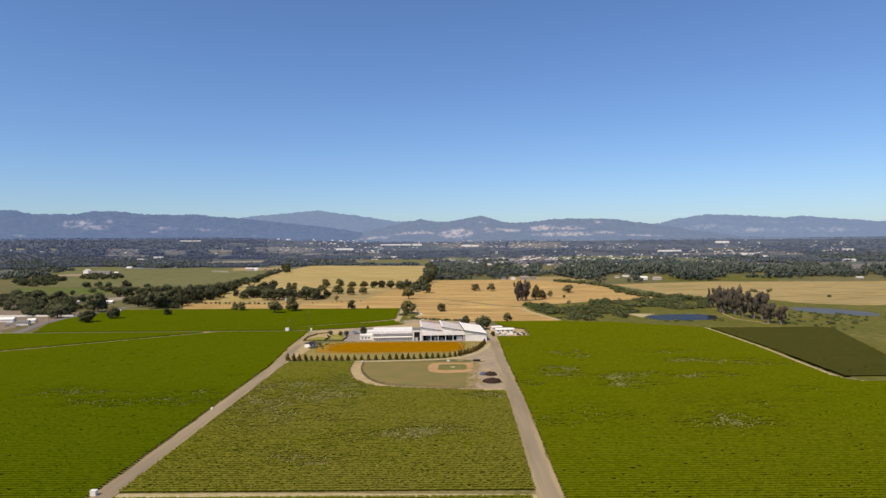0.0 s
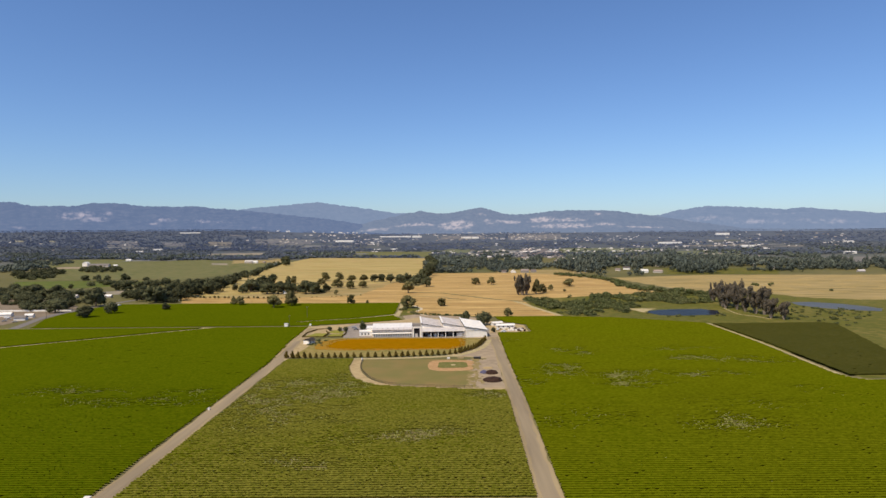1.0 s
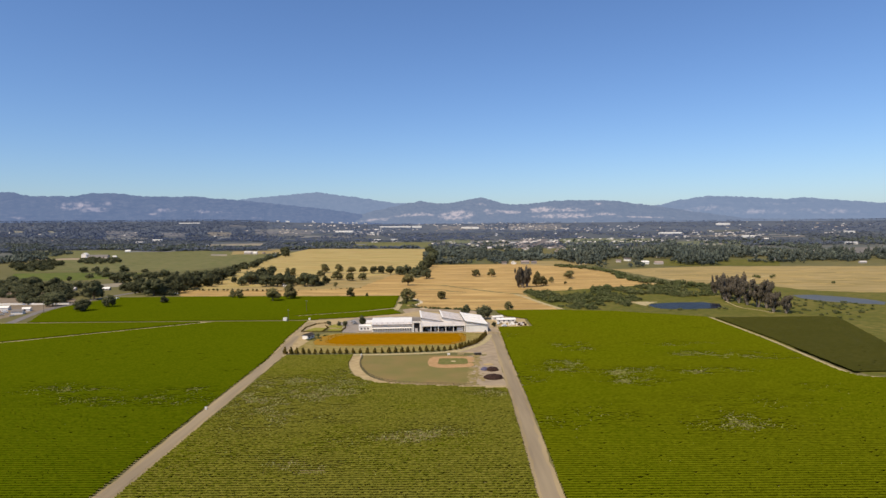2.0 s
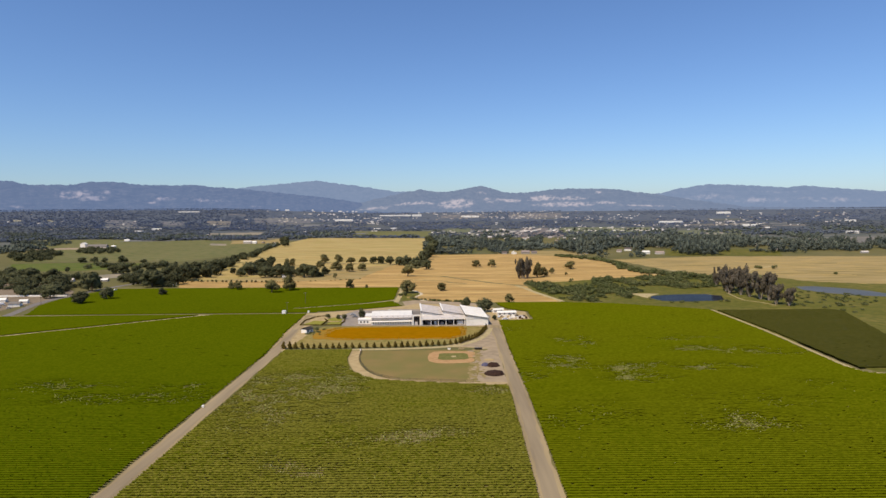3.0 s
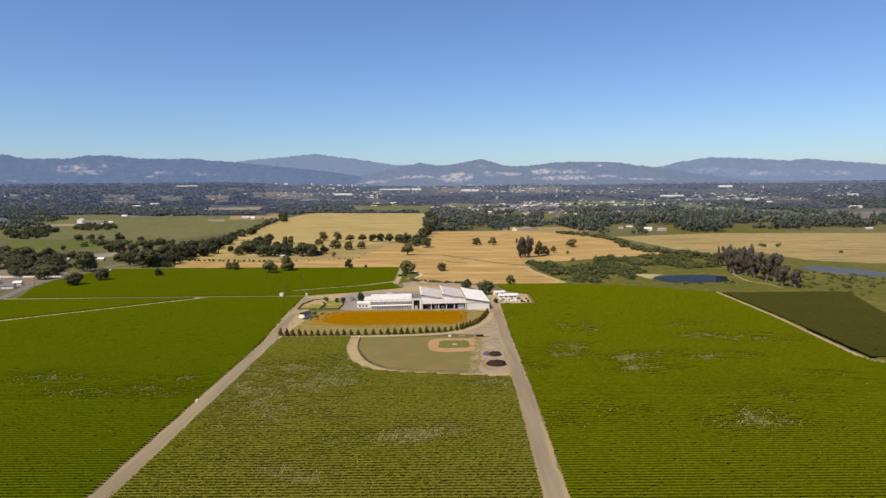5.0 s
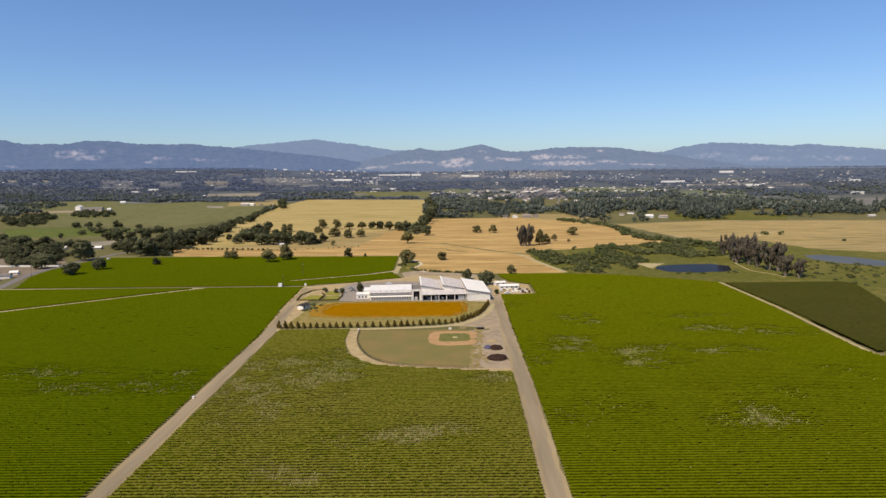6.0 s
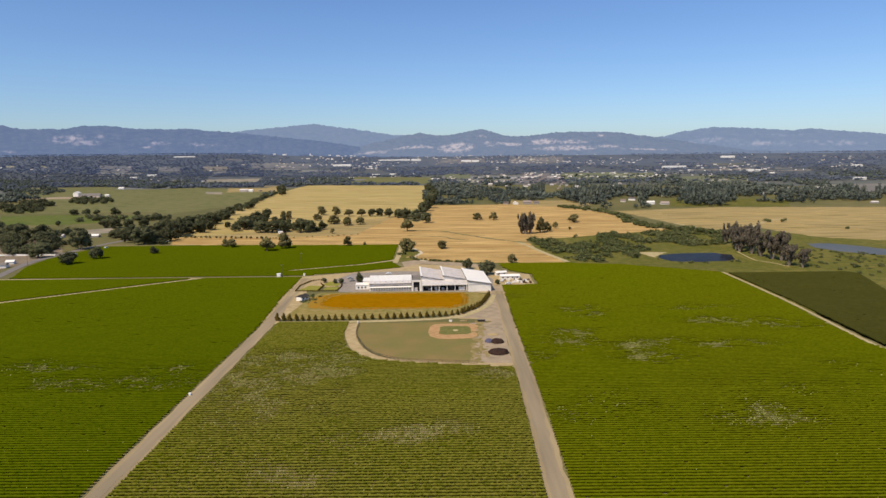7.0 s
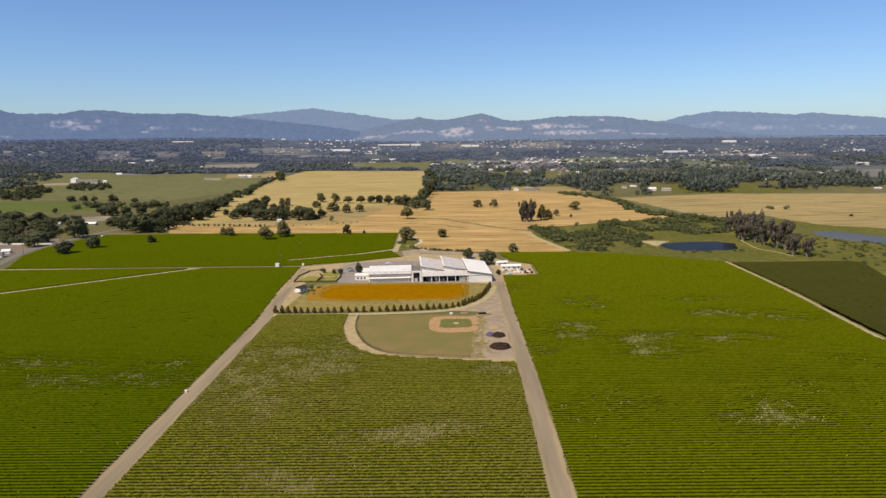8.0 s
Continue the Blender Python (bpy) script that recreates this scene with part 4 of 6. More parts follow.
def plant(kind, x, y, h, w, label, group="", name="tree"):
    """Stands a tree of height h and width w at x, y; alike trees share their meshes."""
    rnd = random.Random(int(x * 31 + y * 17))
    seeds = {"oak": 7, "dry_oak": 5, "gum": 3, "cone": 4}[kind]
    seed = rnd.randrange(seeds)
    key = (kind, seed)
    if key not in PROTO:
        PROTO[key] = {"oak": oak_meshes, "dry_oak": lambda k: oak_meshes(k + 3, "oak_dry"), "gum": gum_meshes, "cone": cone_meshes}[kind](seed * 13 + 1)
    trunk, crown = PROTO[key]
    m = pose(x, y, 0, 0, 0, rnd.uniform(0, 360)) @ Matrix.Diagonal((w * 1.08, w * 1.08, h * 1.02, 1))
    ob = thing(name, m, label, "tree" if name == "tree" else "shrub", group)
    for n, me in (("trunk", trunk), ("crown", crown)):
        p = new(n, me)
        p.parent = ob
    return ob


FIELD_OAKS = [(-42, 666, 14.3, 15.8), (-109, 708, 11.5, 9.6), (-91, 711, 4.3, 3.6), (-7, 682, 9.3, 10.4), (56, 592, 8.6, 9.0), (42, 949, 11.4, 13.8), (65, 946, 12.2, 13.0), (174, 907, 11.7, 17.1), (152, 824, 4.2, 4.2), (112, 801, 19.2, 12.3), (122, 811, 12.5, 12.4), (137, 842, 8.7, 8.6), (-52, 827, 16.3, 15.6)]
EDGE_OAKS = [(-187, 677, 14.5, 17.3), (-172, 694, 17.8, 15.3), (-242, 711, 9.2, 8.5), (-233, 706, 9.7, 12.0), (-252, 996, 12.9, 10.3), (-243, 995, 12.9, 12.0), (-204, 1048, 15.4, 16.3), (-194, 967, 10.8, 13.3), (-177, 1028, 16.8, 14.2), (-161, 922, 12.7, 19.0), (-156, 1026, 11.5, 15.9), (-136, 1023, 12.3, 14.1), (-139, 900, 12.4, 13.9), (-123, 911, 11.0, 14.1), (-144, 814, 7.0, 7.0)]
GROVE_OAKS = [(-278, 999, 17.2, 15.5), (-280, 948, 18.0, 24.5), (-270, 864, 19.3, 22.2), (-276, 848, 11.7, 14.5), (-299, 885, 9.2, 9.1), (-239, 833, 15.8, 21.4), (-224, 832, 15.7, 21.4), (-209, 831, 17.9, 12.8), (-187, 829, 19.9, 21.3), (-176, 828, 17.8, 17.0), (-164, 854, 12.5, 11.7)]
HEDGE_OAKS = [(-119, 1021, 13.2, 14.1), (-107, 1020, 14.1, 14.0), (-91, 1002, 14.7, 15.5), (-75, 992, 15.4, 17.1), (-62, 975, 18.4, 16.8), (-48, 952, 18.4, 18.0), (-31, 922, 16.0, 15.8), (-41, 1055, 20.7, 18.2), (-36, 1100, 19.0, 18.0), (-33, 1152, 22.7, 19.9), (-34, 1210, 22.0, 20.0), (-32, 1270, 22.0, 21.0), (-30, 1338, 24.5, 23.2), (-32, 1420, 22.0, 22.0), (-40, 1500, 22.0, 24.0), (-46, 1600, 22.0, 24.0)]
ROAD_OAKS = [(-343, 738, 22.9, 25.2), (-372, 771, 19.9, 19.8), (-406, 797, 10.3, 17.1), (-342, 792, 24.3, 20.3), (-332, 801, 26.4, 20.6), (-396, 1545, 20, 20), (-410, 1600, 24, 24), (-428, 1650, 20, 22), (-334, 746, 16.2, 15.3), (-347, 872, 20.2, 18.7), (-344, 902, 18.3, 19.4), (-340, 934, 18.1, 20.1), (-350, 1007, 16.7, 17.4), (-357, 1066, 16.2, 18.4), (-369, 1144, 14.7, 17.8), (-365, 1196, 12.5, 18.6), (-476, 902, 13.2, 15.5), (-460, 900, 14.8, 18.6), (-440, 898, 13.2, 15.5), (-425, 910, 11.8, 15.6), (-336, 842, 17.0, 18.0), (-318, 836, 17.0, 16.0), (-360, 820, 18.0, 20.0)]
WEST_OAKS = [(-352, 610, 13.1, 15.5), (-342, 639, 13.7, 13.0), (-395, 706, 23.8, 23.6), (-299, 668, 8.6, 9.1), (-418, 672, 13.1, 22.5), (-407, 652, 11.1, 16.4), (-433, 684, 11.4, 16.9), (-548, 809, 17.5, 27.8), (-530, 808, 18.9, 20.8), (-500, 805, 17.4, 20.7), (-634, 1099, 10.5, 15.2), (-612, 1097, 12.3, 13.3), (-592, 1094, 10.4, 11.4), (-559, 1090, 14.2, 18.9), (-521, 1086, 7.5, 13.1), (-561, 936, 8.1, 8.1), (-470, 760, 14, 18), (-450, 742, 12, 16), (-515, 770, 13, 18), (-565, 850, 14, 20), (-600, 870, 15, 20)]
for rows, label, group in ((FIELD_OAKS, "round green oak standing alone in golden hay", "oaks in the hay field"), (EDGE_OAKS, "dark green oak at the edge of a hay field", "oaks at the field edge"),
                           (GROVE_OAKS, "broad dark oak in a dense grove", "oaks in the grove"), (HEDGE_OAKS, "tall dark oak in a line between two fields", "oaks in the line"),
                           (ROAD_OAKS, "large dark oak beside the country road", "oaks by the road"), (WEST_OAKS, "dark spreading oak near farm buildings", "oaks by the farm")):
    for x, y, h, w in rows:
        plant("dry_oak" if rows is FIELD_OAKS or rows is EDGE_OAKS else "oak", x, y, h, w, label, group)
for x, y, h, w in ((15, 566, 10.2, 9.5), (30, 540, 12.8, 13.6), (-69, 513, 9.6, 6.0), (36, 503, 4.5, 4.0), (-83, 512, 4.5, 4.5), (-88, 513, 4.0, 4.0), (-97, 516, 4.0, 4.5)):
    plant("oak", x, y, h, w, "dark leafy tree beside the winery", "trees by the winery")
for x, y, h, w in ((88, 790, 25, 12), (93, 788, 28, 15), (98, 790, 28.4, 14), (280, 640, 26, 14), (294, 590, 25, 14), (299, 564, 15, 9), (291, 696, 23, 10), (288, 664, 27, 19), (294, 646, 29.5, 20), (287, 613, 22, 10), (290, 598, 27, 19), (288, 566, 18.5, 13), (294, 556, 16.5, 9), (292, 678, 23, 13), (286, 628, 22, 12), (283, 654, 25, 13)):
    plant("gum", x, y, 0.94 * h, 0.94 * w, "tall grey-green eucalyptus with open crown", "eucalyptus trees")
for k in range(17):
    plant("dry_oak", -317 + 6.4 * k + 0.9 * math.sin(k * 2.3), 790 - 1.0 * k, 2.9 + 0.5 * math.sin(k * 1.7), 3.2 + 0.6 * math.cos(k * 2.9), "small young tree in a planted row on hay", "young trees in a row")
row_line = smooth_line([(-104, 405.5), (-70, 405.5), (-27, 408), (2, 414), (10, 422), (17, 432), (22, 445), (27, 466)], 40)
gone, last, spots = 0.0, row_line[0], [row_line[0]]
for p in row_line:
    gone += (p - last).length
    last = p
    if gone > 3.55:
        spots.append(p)
        gone = 0.0
for i, p in enumerate(spots):
    k = random.uniform(0.86, 1.08) * (1.25 if i < 4 else 1.0)
    plant("cone", p.x, p.y, 3.7 * k, 2.75 * k, "small cone-shaped shrub in a clipped row", "row of cone shrubs", "cone_shrub")


# ---- thickets, hedges and woods ----
def thicket(name, spots, label, mat="bush", seed=1, leaves=26, category="bushes", lumps=3):
    """Bushes nobody could count, as uneven leafy lumps. spots: x, y, height, width."""
    rnd = np.random.RandomState(seed)
    s = np.asarray(spots, float)
    c = np.repeat(s, lumps, 0)
    off = rnd.uniform(-0.32, 0.32, (len(c), 2)) * c[:, 3:4]
    size = rnd.uniform(0.55, 0.95, (len(c), 1))
    rad = np.concatenate((c[:, 3:4] * 0.36 * size, c[:, 3:4] * 0.36 * size, c[:, 2:3] * 0.42 * size), 1)
    cen = np.concatenate((c[:, :2] + off, c[:, 2:3] * rnd.uniform(0.35, 0.62, (len(c), 1)) + rise(c[:, :1], c[:, 1:2])), 1)
    v, f = blobs(cen, rad * (0.72 if leaves > 6 else 0.9), rnd, 0.55 if category == "woods" else 0.42, (OCT_V, OCT_F))
    if leaves:
        v2, f2 = leaf_tris(cen, rad, leaves * 2 if leaves > 6 else leaves, float(np.mean(s[:, 3])) * (0.09 if category == "woods" else 0.075), rnd)
        v, f = np.concatenate((v, v2)), np.concatenate((f, f2 + len(v)))
    return tagged(new(name, mesh_np(name, v, f, M[mat], lumps == 1)), label, category, kind="stuff")


def scatter(poly, count, h, w, seed, gate=None):
    rnd = np.random.RandomState(seed)
    p = np.array(poly, float)
    xy = rnd.uniform(p.min(0), p.max(0), (count * 5, 2))
    ok = inside(xy[:, 0], xy[:, 1], poly)
    if gate:
        ok &= gate(xy[:, 0], xy[:, 1])
    xy = xy[ok][:count]
    return np.concatenate((xy, h[0] + (h[1] - h[0]) * rnd.rand(len(xy), 1) ** 1.7, rnd.uniform(*w, (len(xy), 1))), 1)


def along(line, step, spread, h, w, seed):
    rnd, out = np.random.RandomState(seed), []
    p = smooth_line(line, 12)
    total = sum((b - a).length for a, b in zip(p, p[1:]))
    for k in range(int(total / step)):
        i = int(rnd.rand() * (len(p) - 1))
        q = p[i].lerp(p[i + 1], rnd.rand())
        out.append((q.x + rnd.uniform(-spread, spread), q.y + rnd.uniform(-spread, spread), rnd.uniform(*h), rnd.uniform(*w)))
    return out


THICKET = [(85, 765), (94, 690), (104, 625), (116, 596), (148, 589), (176, 604), (181, 642), (216, 667), (288, 689), (313, 755), (269, 792), (178, 780), (130, 743)]
thicket("thicket", scatter(THICKET, 1300, (1.0, 6.0), (2.5, 8), 4, lambda x, y: vnoise(x / 16, y / 30) > 0.33), "dense green willow thicket on damp ground", seed=4, leaves=13)
thicket("hedge", along([(203, 1135), (255, 1015), (250, 880), (282, 812), (330, 760)], 3.2, 9, (3, 7), (6, 12), 5), "uneven green hedge between hay fields", seed=5)
thicket("hedge", along([(-35, 628), (-32, 616), (-12, 607), (16, 599)], 0.9, 1.2, (1.0, 2.2), (2, 3.6), 6), "low dark hedge behind the winery", seed=6)
thicket("hedge", along([(-560, 1000), (-500, 1012), (-440, 1000)], 5, 12, (6, 11), (9, 16), 7), "dark tree belt between pastures", "oak", seed=7, category="woods")
thicket("hedge", along([(-330, 790), (-200, 775), (-110, 800)], 9, 1.0, (1.0, 1.8), (1.5, 2.5), 17), "line of low shrubs along a fence", seed=17)
thicket("hedge", along([(-366, 1130), (-380, 1240), (-398, 1340), (-418, 1480), (-430, 1600)], 6.5, 5, (5, 11), (8, 14), 33), "dark tree hedge along a pale hay field", "oak", seed=33, leaves=14, category="woods")
thicket("pasture_scrub", scatter([(300, 545), (330, 520), (372, 560), (420, 600), (360, 650), (330, 720), (305, 600)], 95, (0.8, 2.6), (2, 6), 8), "scattered dark scrub in rough pasture", seed=8)
thicket("pond_scrub", along([(190, 605), (200, 586), (222, 583), (256, 588)], 9, 2.0, (1.2, 2.6), (2.5, 5), 9), "dark bushes on the pond bank", seed=9)
thicket("oak_grove", scatter([(-877, 1268), (-904, 1440), (-807, 1322), (-723, 1138), (-791, 1146)], 90, (6, 13), (9, 18), 10), "dark brushy grove below a farm", "oak", seed=10, category="woods")
thicket("oak_grove", scatter([(-843, 1440), (-860, 1500), (-766, 1464), (-694, 1340), (-765, 1329)], 60, (6, 11), (9, 16), 11), "dark grove in front of farm buildings", "oak", seed=11, category="woods")
thicket("loose_flowers", along([(-84, 444), (-66, 433), (-30, 433), (0, 434), (9, 446), (10, 460), (7, 474), (-40, 476), (-76, 475), (-86, 464), (-84, 444)], 0.35, 2.0, (0.25, 0.5), (0.9, 2.4), 32), "loose orange flowers fringing a flower field", "poppy", seed=32, leaves=0, category="flowers", lumps=1)
thicket("garden_scrub", scatter([(-101, 452), (-90, 448), (-89, 470), (-97, 474)], 26, (0.5, 1.6), (1.6, 3.6), 31), "low green scrub beside a hut", seed=31, leaves=14)
thicket("hedge", along([(-52, 712), (-46, 690), (-46, 640)], 3, 2.0, (2, 4), (3, 5), 12), "bushes beside the lane", seed=12)
thicket("oak_grove", scatter([(-402, 758), (-322, 738), (-312, 850), (-330, 1000), (-372, 1010), (-378, 880)], 75, (8, 17), (9, 17), 14), "dense dark oak grove along the road", "oak", seed=14, leaves=40, category="woods")
thicket("oak_grove", scatter([(-620, 790), (-480, 780), (-470, 830), (-640, 850)], 50, (7, 15), (9, 16), 15), "dense dark oak grove by farms", "oak", seed=15, leaves=40, category="woods")
thicket("oak_grove", scatter([(-300, 870), (-245, 850), (-160, 822), (-165, 845), (-270, 1000), (-300, 980)], 36, (6, 13), (8, 14), 16), "low oaks and brush in the grove", "oak", seed=16, leaves=40, category="woods")
thicket("roadside_scrub", scatter([(-640, 780), (-420, 690), (-380, 800), (-460, 880), (-640, 900)], 120, (4, 12), (8, 18), 13, lambda x, y: vnoise(x / 45, y / 60) > 0.52), "mixed dark trees and scrub by farms", "oak", seed=13)

thicket("farm_shrubs", scatter([(-451, 666), (-404, 663), (-428, 700), (-480, 704)], 46, (5, 10), (7, 11), 27), "dense dark shrubs behind a farm wall", "oak", seed=27, leaves=26)
thicket("oak_grove", scatter([(-545, 800), (-480, 794), (-455, 770), (-500, 745), (-560, 760)], 34, (7, 12), (8, 13), 28), "dark oaks round a farmyard", "oak", seed=28, leaves=26, category="woods")
thicket("field_bush", [(427, 881, 5.5, 9), (431, 882, 4, 6), (448, 878, 6.5, 9), (484, 800, 3, 4)], "dark bushes alone in a dry hay field", seed=29)

OPEN = [GOLD, PALE, HAY, MEADOW, MEADOW_B, STRIP, TAN]

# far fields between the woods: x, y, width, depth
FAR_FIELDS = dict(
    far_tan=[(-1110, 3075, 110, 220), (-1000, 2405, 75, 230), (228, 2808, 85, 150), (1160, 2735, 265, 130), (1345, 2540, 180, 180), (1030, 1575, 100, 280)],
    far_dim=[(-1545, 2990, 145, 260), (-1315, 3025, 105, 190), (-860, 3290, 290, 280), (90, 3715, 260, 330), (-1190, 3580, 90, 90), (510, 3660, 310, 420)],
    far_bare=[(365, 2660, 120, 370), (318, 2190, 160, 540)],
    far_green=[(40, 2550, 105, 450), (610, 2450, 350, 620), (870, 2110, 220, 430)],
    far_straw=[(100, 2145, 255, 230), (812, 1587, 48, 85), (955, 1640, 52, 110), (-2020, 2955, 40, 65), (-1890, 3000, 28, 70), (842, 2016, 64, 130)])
WORDS = dict(far_tan="tan dry field among distant woods", far_dim="far valley field greyed by painted haze", far_bare="bare brownish ground beside the far town", far_green="olive green field among distant woods", far_straw="pale straw field among distant woods")
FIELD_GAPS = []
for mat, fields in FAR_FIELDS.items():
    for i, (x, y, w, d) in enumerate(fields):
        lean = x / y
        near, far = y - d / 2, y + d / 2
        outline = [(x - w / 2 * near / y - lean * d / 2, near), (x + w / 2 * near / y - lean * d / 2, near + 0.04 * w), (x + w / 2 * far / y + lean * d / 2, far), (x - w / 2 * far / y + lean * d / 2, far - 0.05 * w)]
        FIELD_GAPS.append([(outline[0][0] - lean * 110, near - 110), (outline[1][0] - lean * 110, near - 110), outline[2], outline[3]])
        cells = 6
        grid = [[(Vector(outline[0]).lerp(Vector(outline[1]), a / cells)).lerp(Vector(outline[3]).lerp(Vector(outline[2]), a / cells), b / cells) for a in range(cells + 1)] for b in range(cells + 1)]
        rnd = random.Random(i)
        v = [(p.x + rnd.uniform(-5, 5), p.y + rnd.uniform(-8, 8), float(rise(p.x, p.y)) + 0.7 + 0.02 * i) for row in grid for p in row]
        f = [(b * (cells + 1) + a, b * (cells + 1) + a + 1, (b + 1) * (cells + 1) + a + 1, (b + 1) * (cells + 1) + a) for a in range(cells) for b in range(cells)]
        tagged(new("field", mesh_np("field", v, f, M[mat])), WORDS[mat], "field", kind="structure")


def wood_spots(near, far, count, seed, cut, h, w, span=(-44, 44)):
    rnd = np.random.RandomState(seed)
    d = 1 / rnd.uniform(1 / far, 1 / near, count * 4)
    a = np.radians(rnd.uniform(*span, count * 4))
    x, y = d * np.tan(a), d
    ok = vnoise(x / 170 + seed, y / 420 + 3) * 0.65 + vnoise(x / 60, y / 150 + seed) * 0.35 > cut
    for poly in OPEN + [CLEARING]:
        ok &= ~inside(x, y, poly)
    stray = rnd.rand(len(x)) < 0.22
    for poly in FIELD_GAPS:
        ok &= ~inside(x, y, poly) | stray
    x, y = x[ok][:count], y[ok][:count]
    n = len(x)
    return np.stack((x, y, rnd.uniform(*h, n), rnd.uniform(*w, n)), 1)


thicket("woods", scatter([(-30, 1215), (120, 1225), (125, 1330), (80, 1560), (-30, 1600)], 300, (4, 15), (7, 14), 21, lambda x, y: vnoise(x / 34, y / 60) > 0.42), "dark dense woods behind the hay field", "woods", seed=21, leaves=14, category="woods")
thicket("woods", scatter([(232, 1088), (290, 1090), (400, 1122), (475, 1120), (560, 1250), (480, 1500), (230, 1420)], 560, (9, 34), (8, 15), 22, lambda x, y: vnoise(x / 30, y / 40) * 0.6 + vnoise(x / 75, y / 90) * 0.4 > 0.48), "dark tall woods round farmsteads", "woods", seed=22, leaves=10, category="woods")
thicket("woods", scatter([(480, 1180), (1000, 1130), (1200, 1400), (560, 1560)], 540, (7, 28), (8, 15), 23, lambda x, y: vnoise(x / 40, y / 40) * 0.6 + vnoise(x / 95, y / 90) * 0.4 > 0.53), "dark woods with small clearings", "woods", seed=23, leaves=14, category="woods")
thicket("woods", scatter([(-1330, 2045), (-1094, 2065), (-868, 1905), (-743, 1948), (-665, 1912), (-600, 2130), (-850, 2400), (-1700, 2400)], 700, (6, 14), (9, 18), 24, lambda x, y: (vnoise(x / 90, y / 120) > 0.36) & ~inside(x, y, [(-870, 2010), (-560, 1960), (-626, 2136), (-760, 2600), (-990, 2600)])), "dark continuous oak woods", "woods", seed=24, leaves=10, category="woods")
thicket("woods", scatter([(59, 1297), (185, 1278), (280, 1858), (88, 1904)], 330, (5, 17), (7, 13), 25, lambda x, y: vnoise(x / 34 + 4, y / 70) > 0.42), "dark woods behind a farmhouse", "woods", seed=25, leaves=12, category="woods")
thicket("woods", scatter([(-1090, 1576), (-1037, 1622), (-1057, 1773), (-1300, 2100), (-1557, 2241)], 190, (6, 13), (9, 16), 26, lambda x, y: vnoise(x / 40, y / 80) > 0.36), "dark oaks at the meadow's far corner", "woods", seed=26, leaves=12, category="woods")
thicket("woods", wood_spots(1350, 2400, 2900, 31, 0.50, (5, 16), (8, 20)), "dark valley woods with clearings", "woods", seed=31, leaves=6, category="woods")

# bands of woods by distance, each with its own haze-tinted leaf colour
for near, far, count, mat, h, seed, west in ((1900, 2700, 6500, "woods_far", (4, 11), 33, "woods_far"), (2700, 3300, 5000, "woods_blue", (3, 8), 34, "woods_haze_west"), (3300, 4150, 5500, "woods_haze", (3, 6), 36, "woods_haze_west")):
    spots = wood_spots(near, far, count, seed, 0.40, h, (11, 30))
    thicket("woods", spots, "distant valley woods with haze in their colour", mat, seed=seed, leaves=2, category="woods", lumps=1)
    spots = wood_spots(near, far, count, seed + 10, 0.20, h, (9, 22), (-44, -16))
    thicket("woods", spots, "dark unbroken western forest with haze in its colour", west, seed=seed + 10, leaves=2, category="woods", lumps=1)


def parcels(name, count, seed, mat, label):
    """Small far fields between the woods."""
    rnd, v, f = np.random.RandomState(seed), [], []
    while len(f) < count:
        d = 1 / rnd.uniform(1 / 4200, 1 / 1450)
        x, y = d * math.tan(radians(rnd.uniform(-40, 40))), d
        if math.hypot(x, y) > 4200 or any(inside(x, y, poly) for poly in OPEN):
            continue
        w, h, t = rnd.uniform(60, 260) * d / 2500, rnd.uniform(40, 170), rnd.uniform(-0.3, 0.3)
        q = [(x + a * w * math.cos(t) - b * h * math.sin(t), y + a * w * math.sin(t) + b * h * math.cos(t)) for a, b in ((-0.5, -0.5), (0.5, -0.5), (0.5, 0.5), (-0.5, 0.5))]
        k = len(v)
        v += [(a, b, float(rise(a, b)) + 0.6 + 0.004 * len(f)) for a, b in q]
        f.append((k, k + 1, k + 2, k + 3))
    return tagged(new(name, mesh_np(name, v, f, M[mat])), label, "fields", kind="stuff")


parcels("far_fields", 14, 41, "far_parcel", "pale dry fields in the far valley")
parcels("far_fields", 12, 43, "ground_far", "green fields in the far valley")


# ---- the vineyards ----
ROW_GAP = 1.83
# thin patches in the vines: x, y, spreads, strength
THIN_EAST = [(83, 419, 11, 13, 1.0), (65, 365, 13, 14, 0.9), (43, 341, 7, 12, 0.7), (45, 467, 6, 10, 0.6), (94, 350, 13, 10, 0.8), (97, 332, 13, 9, 1.0), (147, 426, 26, 6, 0.6), (155, 396, 20, 9, 0.85), (174, 390, 16, 10, 0.95), (192, 388, 16, 9, 0.9), (121, 355, 13, 6, 0.85), (135, 351, 12, 6, 0.9), (152, 352, 12, 6, 0.8), (116, 264, 15, 12, 1.0), (67, 274, 14, 14, 0.5), (47, 268, 12, 14, 0.45), (136, 292, 25, 14, 0.45), (183, 313, 14, 10, 0.45)]
THIN_WEST = [(-196, 322, 15, 9, 1.0), (-183, 320, 18, 9, 1.0), (-150, 302, 34, 8, 0.9), (-128, 318, 16, 8, 0.7)]
THIN_MIDDLE = [(-91, 307, 8, 9, 1.0), (-92, 331, 10, 12, 0.85), (-75, 330, 16, 16, 0.9), (-57, 339, 13, 14, 0.95), (-63, 316, 18, 12, 0.8), (-78, 300, 26, 22, 0.65), (-72, 274, 26, 16, 0.5), (-8, 254, 12, 6, 0.85), (-18, 249, 12, 6, 0.75), (-39, 245, 20, 8, 0.35), (-60, 235, 45, 24, 0.22), (-50, 222, 12, 8, 0.55), (20, 312, 10, 7, 0.7)]


